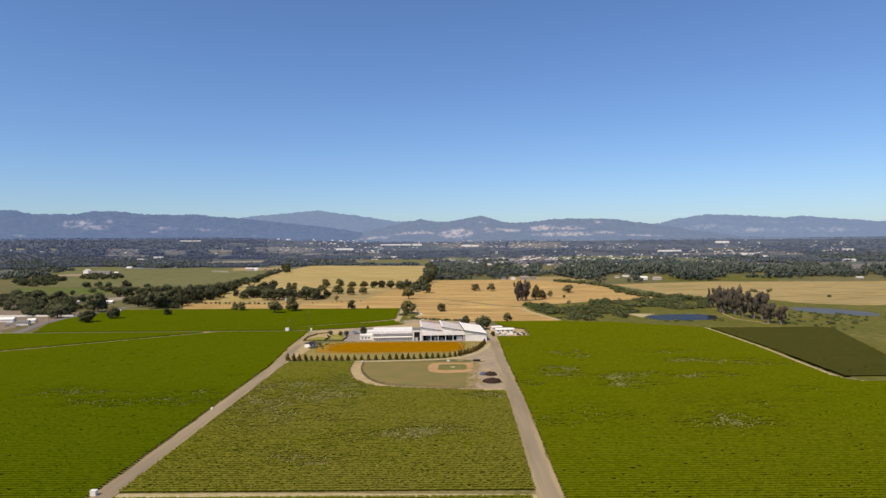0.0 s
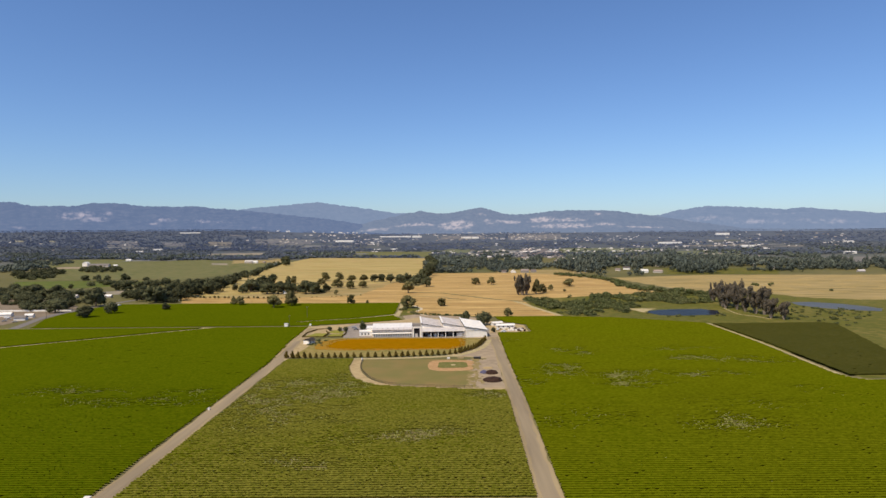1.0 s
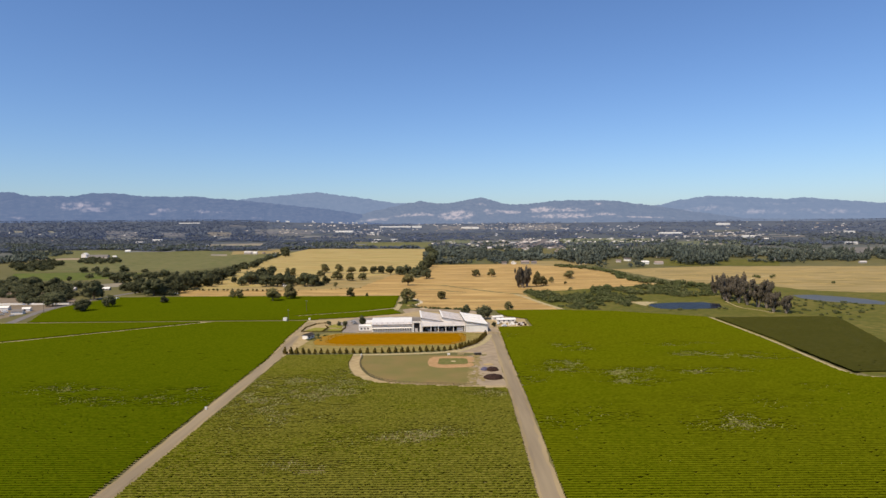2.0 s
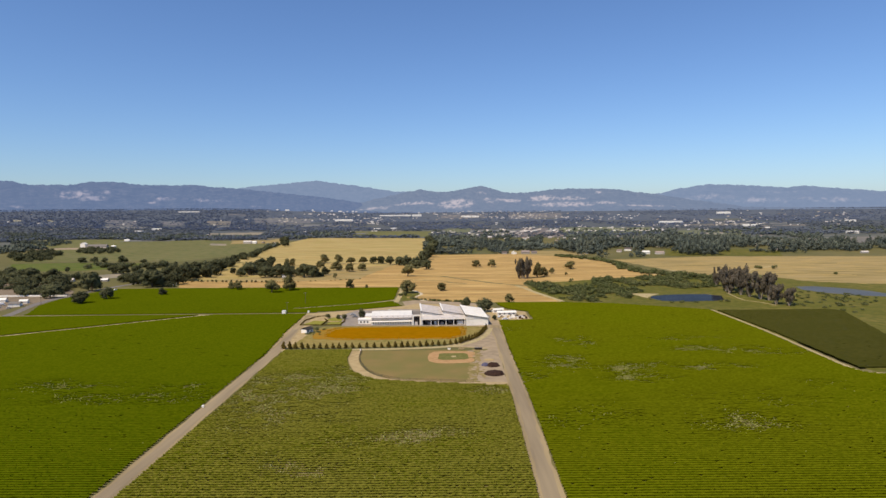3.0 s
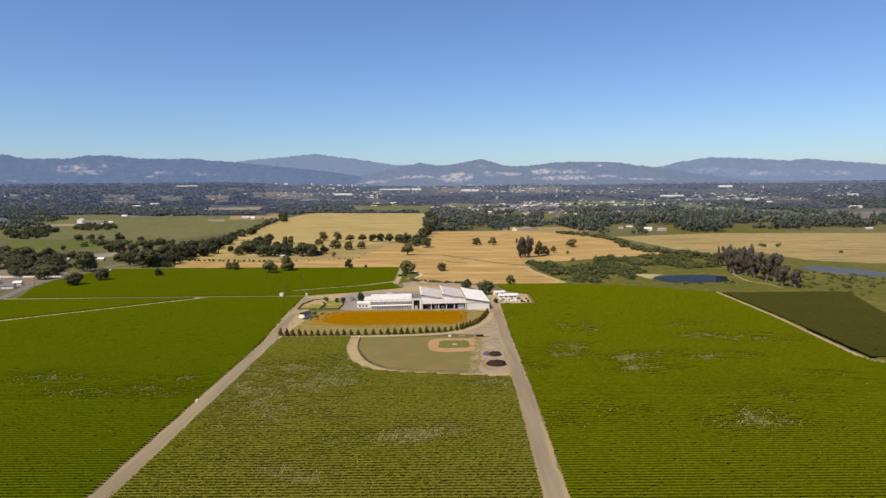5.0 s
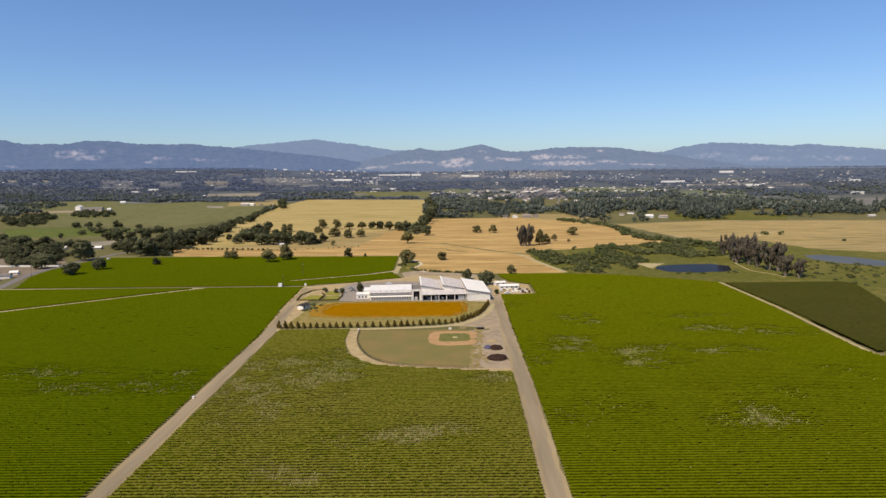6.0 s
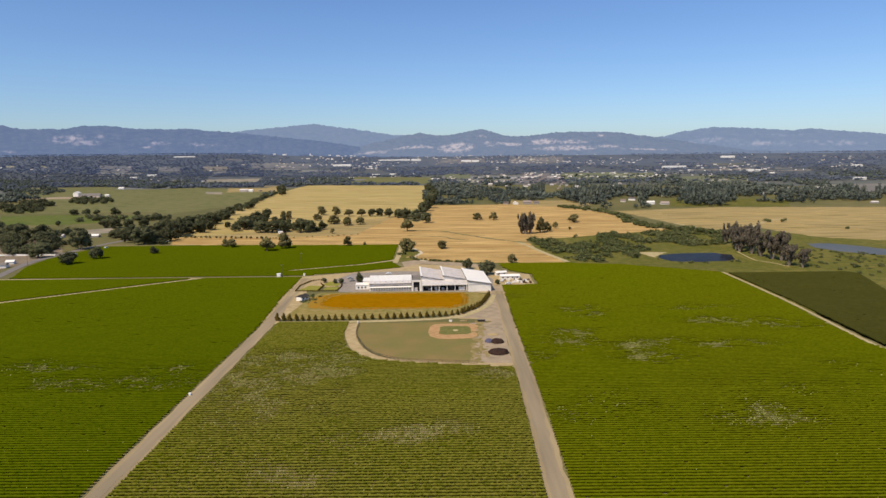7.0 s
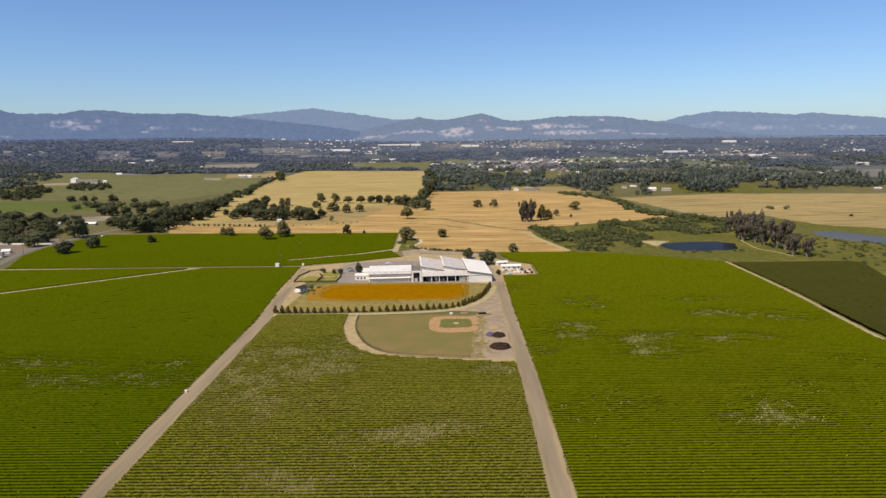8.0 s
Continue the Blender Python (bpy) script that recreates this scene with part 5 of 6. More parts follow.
def weakness(x, y):
    """How thin the vines stand: 0 full, 1 bare."""
    out = np.zeros_like(x)
    for cx, cy, rx, ry, s in THIN_EAST + THIN_WEST + THIN_MIDDLE:
        out = np.maximum(out, s * np.exp(-((x - cx) / (1.35 * rx)) ** 2 - ((y - cy) / (1.3 * ry)) ** 2))
    broad = vnoise(x / 9 + 7, y / 7 + 3) * 0.45 + vnoise(x / 3.1, y / 2.7) * 0.3 + vnoise(x / 1.2 + 5, y / 1.1) * 0.25
    return np.clip(out * np.clip((broad - 0.26) * 2.6, 0, 1.2), 0, 1)


def row_arrays(y, x0, x1, step, seed, high=1.3, wide=0.46, sprays=0.0, thin=1.0):
    """One vine row: a ragged, leafy ridge along x."""
    n = max(3, int((x1 - x0) / step))
    rnd = np.random.RandomState(seed)
    x = np.linspace(x0, x1, n) + rnd.uniform(-0.25, 0.25, n) * step
    weak = np.minimum(1, max(thin, 1.02 if y > 320 else 0.88) * weakness(x, np.full(n, y)))
    s = 1 - 0.92 * weak * rnd.uniform(0.0, 1.0, n) ** 0.4
    # in thin patches only single vines stand, at their planting distance
    s *= np.where((x / 1.83) % 1 < 0.5, 1.0, 1 - 0.45 * np.clip(weak * 1.7 - 0.3, 0, 1))
    calm = (1.0 if y < 290 else 0.45) * thin     # far rows read as an even carpet
    high *= 1.0 if y < 290 else 0.85
    s *= 1 + calm * rnd.uniform(-0.08, 0.08, n)
    s[rnd.rand(n) < 0.015 * calm] *= 0.6      # missing vines
    prof = np.array([(-0.30, 0.06), (-0.42, 0.46), (-1.0, 0.62), (-0.48, 0.99), (0.48, 1.0), (0.95, 0.6)])
    w = wide * (0.25 + 0.75 * s)
    yy = y + prof[None, :, 0] * w[:, None] * (1 + calm * rnd.uniform(-0.18, 0.18, (n, 6))) + (rnd.rand(n, 1) - 0.5) * 0.08
    zz = prof[None, :, 1] * (high * s)[:, None] * (1 + calm * rnd.uniform(-0.07, 0.07, (n, 6)))
    xx = np.repeat(x[:, None], 6, 1) + rnd.uniform(-0.3, 0.3, (n, 6)) * step
    v = np.stack((xx, yy, np.maximum(zz, 0.02)), -1).reshape(-1, 3)
    i, j = np.meshgrid(np.arange(n - 1), np.arange(5), indexing="ij")
    a = i * 6 + j
    f = np.stack((a, a + 6, a + 7, a + 1), -1).reshape(-1, 4)
    pale = np.zeros(len(f), dtype=np.int32)
    # loose shoots and leaf sprays that break the ridge's outline; yellowed ones where the vines are weak
    for share, kind in ((sprays, 0), (5.0 if y < 320 else 6.5, 1)):
        k = int((x1 - x0) * share)
        at = rnd.randint(0, n, k)
        if kind:
            at = at[rnd.rand(k) < np.maximum(0.7 * weak[at] - 0.08, (0.045 if thin > 1 else 0.014) if sprays else 0.0)]
            k = len(at)
        if not k:
            continue
        c = np.stack((x[at] + rnd.uniform(-0.5, 0.5, k) * step, y + rnd.normal(0, 0.6, k) * (wide if kind else w[at]), high * (0.75 if kind else s[at]) * rnd.uniform(0.5, 1.04, k)), -1)
        u = rnd.normal(size=(k, 3))
        u /= np.linalg.norm(u, axis=1)[:, None]
        t = np.cross(u, rnd.normal(size=(k, 3)))
        t /= np.linalg.norm(t, axis=1)[:, None]
        g = rnd.uniform(0.18, 0.38, (k, 1)) if kind else (rnd.uniform(0.16, 0.34, k) * (0.4 + 0.6 * s[at]))[:, None]
        leaf = np.stack((c - u * g, c - t * g * 0.8, c + u * g, c + t * g * 0.8), 1).reshape(-1, 3)
        f = np.concatenate((f, len(v) + np.arange(4 * k).reshape(-1, 4)))
        v = np.concatenate((v, leaf))
        pale = np.concatenate((pale, np.full(k, kind, dtype=np.int32)))
    return v, f, pale


def cut_by(y, x0, x1, lines, half=5.6):
    """Leaves gaps in a row where paths cross it."""
    spans = [(x0, x1)]
    for (ax, ay), (bx, by) in lines:
        if min(ay, by) < y < max(ay, by):
            c = ax + (bx - ax) * (y - ay) / (by - ay)
            spans = [s for p, q in spans for s in ((p, min(q, c - half)), (max(p, c + half), q)) if s[1] - s[0] > 2]
    return spans


def vineyard(name, label, rows, mat, single, step, lines=(), high=1.0, wide=0.48, thin=0.6):
    """rows: y, x0, x1. The first ones are vine rows of their own, the rest one mass of rows."""
    base = thing(name, pose(rows[0][1], rows[0][0], 0), label, "vineyard")
    rest_v, rest_f, rest_p, count = [], [], [], 0
    for k, (y, x0, x1) in enumerate(rows):
        for p, q in cut_by(y, x0, x1, lines):
            v, f, pale = row_arrays(y, p, q, step(y), int(y * 100) % 90000, high, wide, 2.4 * thin if k < single else 0.0, thin)
            if k < single:
                ob = new("vine_hedge", mesh_np("vine_hedge", v - np.array((rows[0][1], rows[0][0], 0)), f, (M[mat], M["vine_pale"])))
                ob.data.polygons.foreach_set("material_index", pale)
                ob.parent = base
            else:
                rest_v.append(v)
                rest_f.append(f + count)
                rest_p.append(pale)
                count += len(v)
    if rest_v:
        ob = new("vine_mass", mesh_np("vine_mass", np.concatenate(rest_v) - np.array((rows[0][1], rows[0][0], 0)), np.concatenate(rest_f), (M[mat], M["vine_pale"])))
        ob.data.polygons.foreach_set("material_index", np.concatenate(rest_p))
        ob.parent = base
        tagged(ob, kind="stuff")
    return base


def interp(y, pts):
    return float(np.interp(y, [p[0] for p in pts], [p[1] for p in pts]))


rows = []
for y in np.arange(193.0, 401.0, ROW_GAP):
    rows.append((y, -102.0, interp(y, [(193, 26.2), (255, 27.6), (319, 28.8), (320, 26), (323, 4), (327, -20), (332, -37), (340, -45.5), (352, -54), (375, -59.5), (401, -60)])))
rows += [(y, -101.0, 24.5) for y in np.arange(187.0, -60.0, -ROW_GAP)]
vineyard("vineyard_block", "green vineyard block with thin patches, between two dirt roads", rows, "vine_dry", 114, lambda y: 1.4 if y < 160 else 0.6 if y < 330 else 0.9, high=0.98, wide=0.49, thin=1.45)
rows = []
for y in np.arange(130.0, 591.0, ROW_GAP):
    x0 = interp(y, [(130, 33.8), (210, 34.8), (260, 36.0), (313, 36.9), (400, 37.4), (499, 39), (500, 66), (541, 66), (543, 62), (556, 50), (575, 45), (591, 44)])
    x1 = interp(y, [(130, 200), (200, 215), (328, 275), (329, 275), (334, 222), (336, 215), (350, 211), (442, 217), (540, 218), (541.5, 216), (578, 150), (586, 112), (591, 100)])
    if x1 - x0 > 4:
        rows.append((y, x0, x1))
rows += [(y, 33.4, 110 + 0.45 * (y + 60)) for y in np.arange(128.0, -60.0, -ROW_GAP)]
vineyard("vineyard_block", "wide green vineyard block beside a dirt road", rows, "vine", 93, lambda y: 4.0 if y < 129 else 0.8 if y < 320 else 2.4, wide=0.55)
rows = []
for y in np.arange(130.0, 538.0, ROW_GAP):
    x1 = interp(y, [(130, -109.6), (290, -110.6), (390, -111.2), (470, -117), (532, -119)])
    rows.append((y, interp(y, [(130, -180), (200, -200), (330, -280), (450, -370), (532, -430)]), x1))
rows += [(y, -185, -109.4) for y in np.arange(128.0, -60.0, -ROW_GAP)]
vineyard("vineyard_block", "wide green vineyard block crossed by a light path", rows, "vine_far", 93, lambda y: 4.0 if y < 129 else 0.9 if y < 320 else 2.4, [((-362, 421), (-308, 460)), ((-308, 460), (-202, 537))], wide=0.55)
rows = []
for y in np.arange(545.3, 722.0, ROW_GAP):
    x0 = interp(y, [(549, -362), (600, -384), (640, -390), (722, -380)])
    x1 = interp(y, [(549, -112), (556, -82), (577, -42), (604, -52.5), (712, -55), (713, -110), (722, -250)])
    rows.append((y, x0, x1))
vineyard("vineyard_block", "bright green vineyard block in front of golden hay", rows, "vine_far", 0, lambda y: 2.6, [((-139, 566), (-78, 593)), ((-78, 593), (-50, 614))], high=0.8)
rows = [(y, interp(y, [(345, 217.5), (442, 222.6), (540, 223.2)]), interp(y, [(345, 262), (526, 321), (534, 316)])) for y in np.arange(347.0, 534.0, ROW_GAP)]
vineyard("vineyard_block", "dark olive vineyard block beside a pale track", rows, "vine_dark", 0, lambda y: 1.3, high=1.3)


# ---- the winery ----
WINERY = pose(13, 480, 0, 0, 0, 4)


def quad_slab(bm, corners, thick):
    """A sloping sheet with thickness below it."""
    top = [bm.verts.new(c) for c in corners]
    low = [bm.verts.new((c[0], c[1], c[2] - thick)) for c in corners]
    bm.faces.new(top)
    bm.faces.new(low[::-1])
    for i in range(4):
        bm.faces.new((low[i], low[(i + 1) % 4], top[(i + 1) % 4], top[i]))


def shed_hall(name, m, label, x0, x1, y0, y1, zl, zr, wall_mat, roof_mat, seams=1.6, open_front=False):
    """A hall whose one-pitch roof falls from its left edge (zl) to its right edge (zr)."""
    ob = thing(name, m, label, "building")
    bm = bmesh.new()
    t = 0.3
    sides = [(x0, x0 + t, y0, y1, zl, zl), (x1 - t, x1, y0, y1, zr, zr)]
    for a, b, c, d, z, _ in sides:
        box(bm, a, b, c, d, 0, z - 0.15)
    for ya, yb in ((y0, y0 + t), (y1 - t, y1)):
        if open_front and ya == y0:
            continue
        v = box(bm, x0 + t, x1 - t, ya, yb, 0, zr - 0.15)
        for q in (v[4], v[7]):
            q.co.z = zl - 0.15
    part("wall", bm, M[wall_mat], ob)
    bm = bmesh.new()
    quad_slab(bm, [(x0 - 0.4, y0 - 0.5, zl + 0.1), (x1 + 0.4, y0 - 0.5, zr + 0.1), (x1 + 0.4, y1 + 0.4, zr + 0.1), (x0 - 0.4, y1 + 0.4, zl + 0.1)], 0.22)
    part("roof", bm, M[roof_mat], ob)
    if seams:
        bm = bmesh.new()
        for k in range(1, int((y1 - y0) / seams)):
            y = y0 + k * seams
            quad_slab(bm, [(x0 - 0.4, y - 0.05, zl + 0.18), (x1 + 0.4, y - 0.05, zr + 0.18), (x1 + 0.4, y + 0.05, zr + 0.18), (x0 - 0.4, y + 0.05, zl + 0.18)], 0.1)
        part("roof_seams", bm, M[roof_mat], ob)
    bm = bmesh.new()
    box(bm, x0 - 0.75, x0 - 0.4, y0 - 0.5, y1 + 0.4, zl - 0.9, zl - 0.1)
    part("gutter", bm, M["dark"], ob, "dark gutter along the high edge")
    bm = bmesh.new()
    box(bm, x0 - 0.9, x0 + 0.3, y0 - 0.6, y1 + 0.5, zl + 0.12, zl + 0.42)
    part("parapet", bm, M["white"], ob, "white capping along the high edge")
    bm = bmesh.new()
    for k in range(int((y1 - y0 - 2) / 3)):
        box(bm, x0 - 0.06, x0 - 0.01, y0 + 1.5 + 3 * k, y0 + 4.1 + 3 * k, zl - 2.2, zl - 0.6)
    part("clerestory", bm, M["glass"], ob, "dark band of high windows")
    bm = bmesh.new()
    quad_slab(bm, [(x0 - 0.4, y0 - 0.85, zl - 0.02), (x1 + 0.4, y0 - 0.85, zr - 0.02), (x1 + 0.4, y0 - 0.5, zr - 0.02), (x0 - 0.4, y0 - 0.5, zl - 0.02)], 0.3)
    part("eaves_gutter", bm, M["roof_dark"], ob, "dark gutter along the front eave")
    return ob


# right-hand white hall
hall = shed_hall("warehouse", WINERY, "white metal warehouse with a sloping white roof", 0.2, 16.4, -1.0, 45.0, 8.4, 5.7, "white", "white")
bm = bmesh.new()
box(bm, 0.0, 16.6, -1.35, -1.02, 5.35, 5.55)
part("fascia", bm, M["white"], hall, "thin white trim over the front wall")
for x in (3.0, 8.2):
    bm = bmesh.new()
    box(bm, x, x + 3.6, -1.06, -0.98, 0, 4.2)
    part("roller_door", bm, M["white"], hall, "white closed roller door")

# two bays with sawtooth roofs behind an open loading front
for x0, x1, zl, zr in ((-32.6, -16.4, 9.2, 6.2), (-16.2, -0.2, 9.2, 6.2)):
    shed_hall("winery_bay", WINERY, "winery bay with a grey sawtooth metal roof", x0, x1, 14.0, 51.0, zl, zr, "white", "roof_grey")
front = thing("loading_front", WINERY, "open loading front with white canopy and dark bays", "building")
bm = bmesh.new()
quad_slab(bm, [(-33.0, 3.6, 4.9), (-0.1, 3.6, 4.9), (-0.1, 14.3, 6.0), (-33.0, 14.3, 6.0)], 0.25)
part("canopy", bm, M["roof_grey"], front, "pale metal canopy roof")
bm = bmesh.new()
box(bm, -33.1, -0.1, 3.2, 3.6, 4.2, 4.95)
part("fascia", bm, M["white"], front)
# rear wall coloured near black to paint the depth of the bays
bm = bmesh.new()
box(bm, -32.8, -0.2, 9.6, 9.9, 0, 5.0)
part("rear_wall", bm, M["dark"], front)
# dark floor slab: the bay's shade is put into its colour
bm = bmesh.new()
box(bm, -32.6, -0.3, 4.4, 9.55, 0.02, 0.16)
part("bay_floor", bm, M["roof_dark"], front, "concrete floor darkened for the bay's shade")
for x in (-32.4, -26.0, -20.5, -14.8, -9.0, -0.7):
    bm = bmesh.new()
    box(bm, x - 0.25, x + 0.25, 3.8, 4.3, 0, 4.6)
    part("column", bm, M["white"], front)
bm = bmesh.new()
box(bm, -33.2, -32.7, 3.4, 14.0, 0, 5.2)
part("side_wall", bm, M["white"], front)
# door grey is darkened too, as shade under the canopy
for x, w, h in ((-30.2, 3.0, 2.6), (-24.0, 3.2, 3.0), (-12.6, 2.8, 2.8)):
    bm = bmesh.new()
    box(bm, x, x + w, 9.5, 9.58, 0.17, h)
    part("door", bm, M["asphalt"], front, "loading door greyed for the bay's shade")
for x, y, w, d, h, mat in ((-6.2, 5.0, 4.6, 3.0, 2.6, "white"), (-18.6, 6.5, 2.2, 2.0, 1.6, "roof_grey"), (-23.4, 6.0, 1.6, 1.6, 2.4, "white"), (-28.4, 7.0, 2.4, 1.4, 1.2, "roof_grey")):
    ob = thing("tank" if mat == "white" else "crate", WINERY @ pose(x, y, 0), "white steel tank in the loading bay" if mat == "white" else "grey stacked crate in the loading bay", "storage")
    bm = bmesh.new()
    box(bm, 0, w, 0, d, 0, h)
    bmesh.ops.bevel(bm, geom=bm.edges[:], offset=0.18, segments=2, affect="EDGES")
    part("body", bm, M[mat], ob)
    bm = bmesh.new()
    box(bm, 0.3, w - 0.3, 0.3, d - 0.3, h, h + 0.15)
    part("lid", bm, M[mat], ob)

# link with the framed gate
link = thing("gate_house", WINERY, "small grey gate building with a white framed opening", "building")
bm = bmesh.new()
box(bm, -40.0, -33.4, 9.0, 34.0, 0, 5.6)
part("wall", bm, M["roof_grey"], link)
bm = bmesh.new()
box(bm, -40.3, -33.2, 8.7, 34.3, 5.6, 5.9)
part("roof", bm, M["asphalt"], link, "flat dark grey roof")
bm = bmesh.new()
for a, b, c, d in ((-40.0, -38.9, 0, 8.0), (-34.5, -33.4, 0, 8.0), (-38.9, -34.5, 6.9, 8.0)):
    box(bm, a, b, 4.6, 5.6, c, d)
part("gate_frame", bm, M["white"], link, "tall white portal frame")
# solid dark box in the opening stands in for the shade inside
bm = bmesh.new()
box(bm, -38.9, -34.5, 5.9, 9.0, 0.1, 6.7)
part("doorway", bm, M["dark"], link)
bm = bmesh.new()
box(bm, -38.3, -36.0, 5.7, 5.9, 0.1, 2.6)
part("door", bm, M["roof_grey"], link)

# long white hall with a row of posts
hall = thing("long_hall", WINERY, "long white hall with a post arcade and low roof", "building")
X0, X1, Y0, Y1 = -70.6, -40.2, 7.6, 36.0
bm = bmesh.new()
for a, b, c, d, z in ((X0, X0 + 0.3, Y0 + 2.2, Y1, 5.2), (X1 - 0.3, X1, Y0 + 2.2, Y1, 5.2), (X0 + 0.3, X1 - 0.3, Y0 + 2.2, Y0 + 2.5, 5.2), (X0 + 0.3, X1 - 0.3, Y1 - 0.3, Y1, 6.4)):
    box(bm, a, b, c, d, 0, z)
part("wall", bm, M["white"], hall)
bm = bmesh.new()
quad_slab(bm, [(X0 - 0.4, Y0 + 1.7, 5.3), (X1 + 0.2, Y0 + 1.7, 5.3), (X1 + 0.2, Y0 + 21, 7.6), (X0 - 0.4, Y0 + 21, 7.6)], 0.22)
quad_slab(bm, [(X0 - 0.4, Y0 + 21, 7.6), (X1 + 0.2, Y0 + 21, 7.6), (X1 + 0.2, Y1 + 0.4, 6.4), (X0 - 0.4, Y1 + 0.4, 6.4)], 0.22)
part("roof", bm, M["roof_pale"], hall, "low pitched pale metal roof with streaks")
bm = bmesh.new()
quad_slab(bm, [(X0 - 0.4, Y0 + 1.68, 5.34), (X1 + 0.2, Y0 + 1.68, 5.34), (X1 + 0.2, Y0 + 8.0, 6.09), (X0 - 0.4, Y0 + 8.0, 6.09)], 0.03)
part("roof_panel", bm, M["roof_grey"], hall, "dull grey lower strip of the roof")
bm = bmesh.new()
box(bm, X0 - 0.4, X1 + 0.2, Y0 + 20.85, Y0 + 21.15, 7.55, 7.85)
part("ridge_cap", bm, M["roof_grey"], hall)
bm = bmesh.new()
quad_slab(bm, [(X0 - 0.4, Y0 + 25, 7.30), (X1 + 0.2, Y0 + 25, 7.30), (X1 + 0.2, Y1 + 0.42, 6.43), (X0 - 0.4, Y1 + 0.42, 6.43)], 0.03)
part("roof_panel", bm, M["asphalt"], hall, "dark grey rear strip of the roof")
bm = bmesh.new()
for k in range(1, 19):
    x = X0 + k * 1.6
    quad_slab(bm, [(x - 0.05, Y0 + 1.7, 5.4), (x + 0.05, Y0 + 1.7, 5.4), (x + 0.05, Y0 + 21, 7.7), (x - 0.05, Y0 + 21, 7.7)], 0.12)
part("roof_seams", bm, M["white"], hall)
bm = bmesh.new()
quad_slab(bm, [(X0 - 0.2, Y0 - 0.4, 2.75), (X1, Y0 - 0.4, 2.75), (X1, Y0 + 2.2, 3.2), (X0 - 0.2, Y0 + 2.2, 3.2)], 0.18)
part("awning", bm, M["white"], hall, "white awning over the arcade")
for k in range(17):
    x = X0 + 0.2 + k * (X1 - X0 - 0.6) / 16
    bm = bmesh.new()
    box(bm, x, x + 0.42, Y0 - 0.3, Y0 + 0.1, 0, 2.6)
    part("post", bm, M["white"], hall)
for k in range(16):
    x = X0 + 0.8 + k * (X1 - X0 - 0.8) / 16
    bm = bmesh.new()
    box(bm, x + 0.2, x + 1.1, Y0 + 2.12, Y0 + 2.19, 0.9, 2.1)
    part("window", bm, M["glass"], hall, "dark window behind the arcade")
    bm = bmesh.new()
    box(bm, x + 0.05, x + 1.5, Y0 + 2.12, Y0 + 2.19, 3.75, 4.7)
    part("wall_panel", bm, M["roof_grey"], hall, "pale grey translucent wall panel")
bm = bmesh.new()
box(bm, X0 - 0.4, X1 + 0.2, Y0 + 1.45, Y0 + 1.68, 4.98, 5.2)
part("eaves_gutter", bm, M["roof_dark"], hall, "dark gutter along the front eave")
# the awning's shade, made as a flat dark strip on the wall
bm = bmesh.new()
box(bm, X0, X1, Y0 + 2.1, Y0 + 2.18, 3.25, 3.6)
part("shadow_gap", bm, M["dark"], hall, "flat dark strip standing in for awning shade")
for k in range(7):
    x = X0 + 3.0 + k * 4.1
    bm = bmesh.new()
    z = 5.3 + 2.3 * 3.0 / 14.3
    box(bm, x, x + 1.0, Y0 + 4.2, Y0 + 5.2, z - 0.3, z + 0.55)
    part("roof_vent", bm, M["roof_grey"], hall, "small grey roof vent")

# annex at the end of the long hall
annex = thing("annex", WINERY, "low white stepped annex at the hall's end", "building")
for n, (a, b, c, d, z) in enumerate(((-81.0, -71.2, 15.5, 24.0, 3.2), (-75.6, -71.1, 19.0, 31.0, 5.4))):
    bm = bmesh.new()
    box(bm, a, b, c, d, 0, z)
    part("wall", bm, M["white"], annex)
    bm = bmesh.new()
    box(bm, a - 0.3, b + 0.05, c - 0.3, d + 0.3, z, z + 0.25)
    part("roof", bm, M["white"], annex)
for x in (-79.5, -77.0, -74.5):
    bm = bmesh.new()
    box(bm, x, x + 1.1, 15.4, 15.52, 0.9, 2.2)
    part("window", bm, M["glass"], annex)

# ---- garden, hut, yard ----
for pts, mat in (([(-111, 488), (-96, 487), (-95, 503), (-106, 505)], "bed"), ([(-97, 506), (-84, 502), (-84, 512), (-93, 520)], "bed"), ([(-93, 490), (-83, 489), (-82, 498), (-92, 500)], "bed")):
    sheet("garden_bed", pts, mat, 0.2, "yellow-green lawn bed in a small formal garden", step=2, amount=0.3)


def clipped_hedge(line, label):
    ob = thing("garden_hedge", pose(line[0][0], line[0][1], 0), label, "hedge")
    spots = []
    p = [Vector(q) for q in line]
    for a, b in zip(p, p[1:]):
        n = max(1, int((b - a).length / 1.2))
        spots += [(*(a.lerp(b, k / n) - p[0]), 0.6) for k in range(n)]
    crown = new("crown", crown_mesh("crown", np.array(spots), np.full((len(spots), 3), (0.5, 0.5, 0.5)), "cypress", len(spots), 14, 0.25))
    crown.parent = ob


clipped_hedge([(-112, 486), (-113, 505), (-108, 522), (-98, 528)], "low dark hedge round a small garden")
clipped_hedge([(-112, 486), (-96, 485), (-82, 486)], "low dark hedge along the garden front")
clipped_hedge([(-82, 486), (-81, 500), (-83, 514)], "low dark hedge beside the gravel court")
clipped_hedge([(-96, 487), (-95, 503), (-99, 512)], "low dark hedge between garden beds")


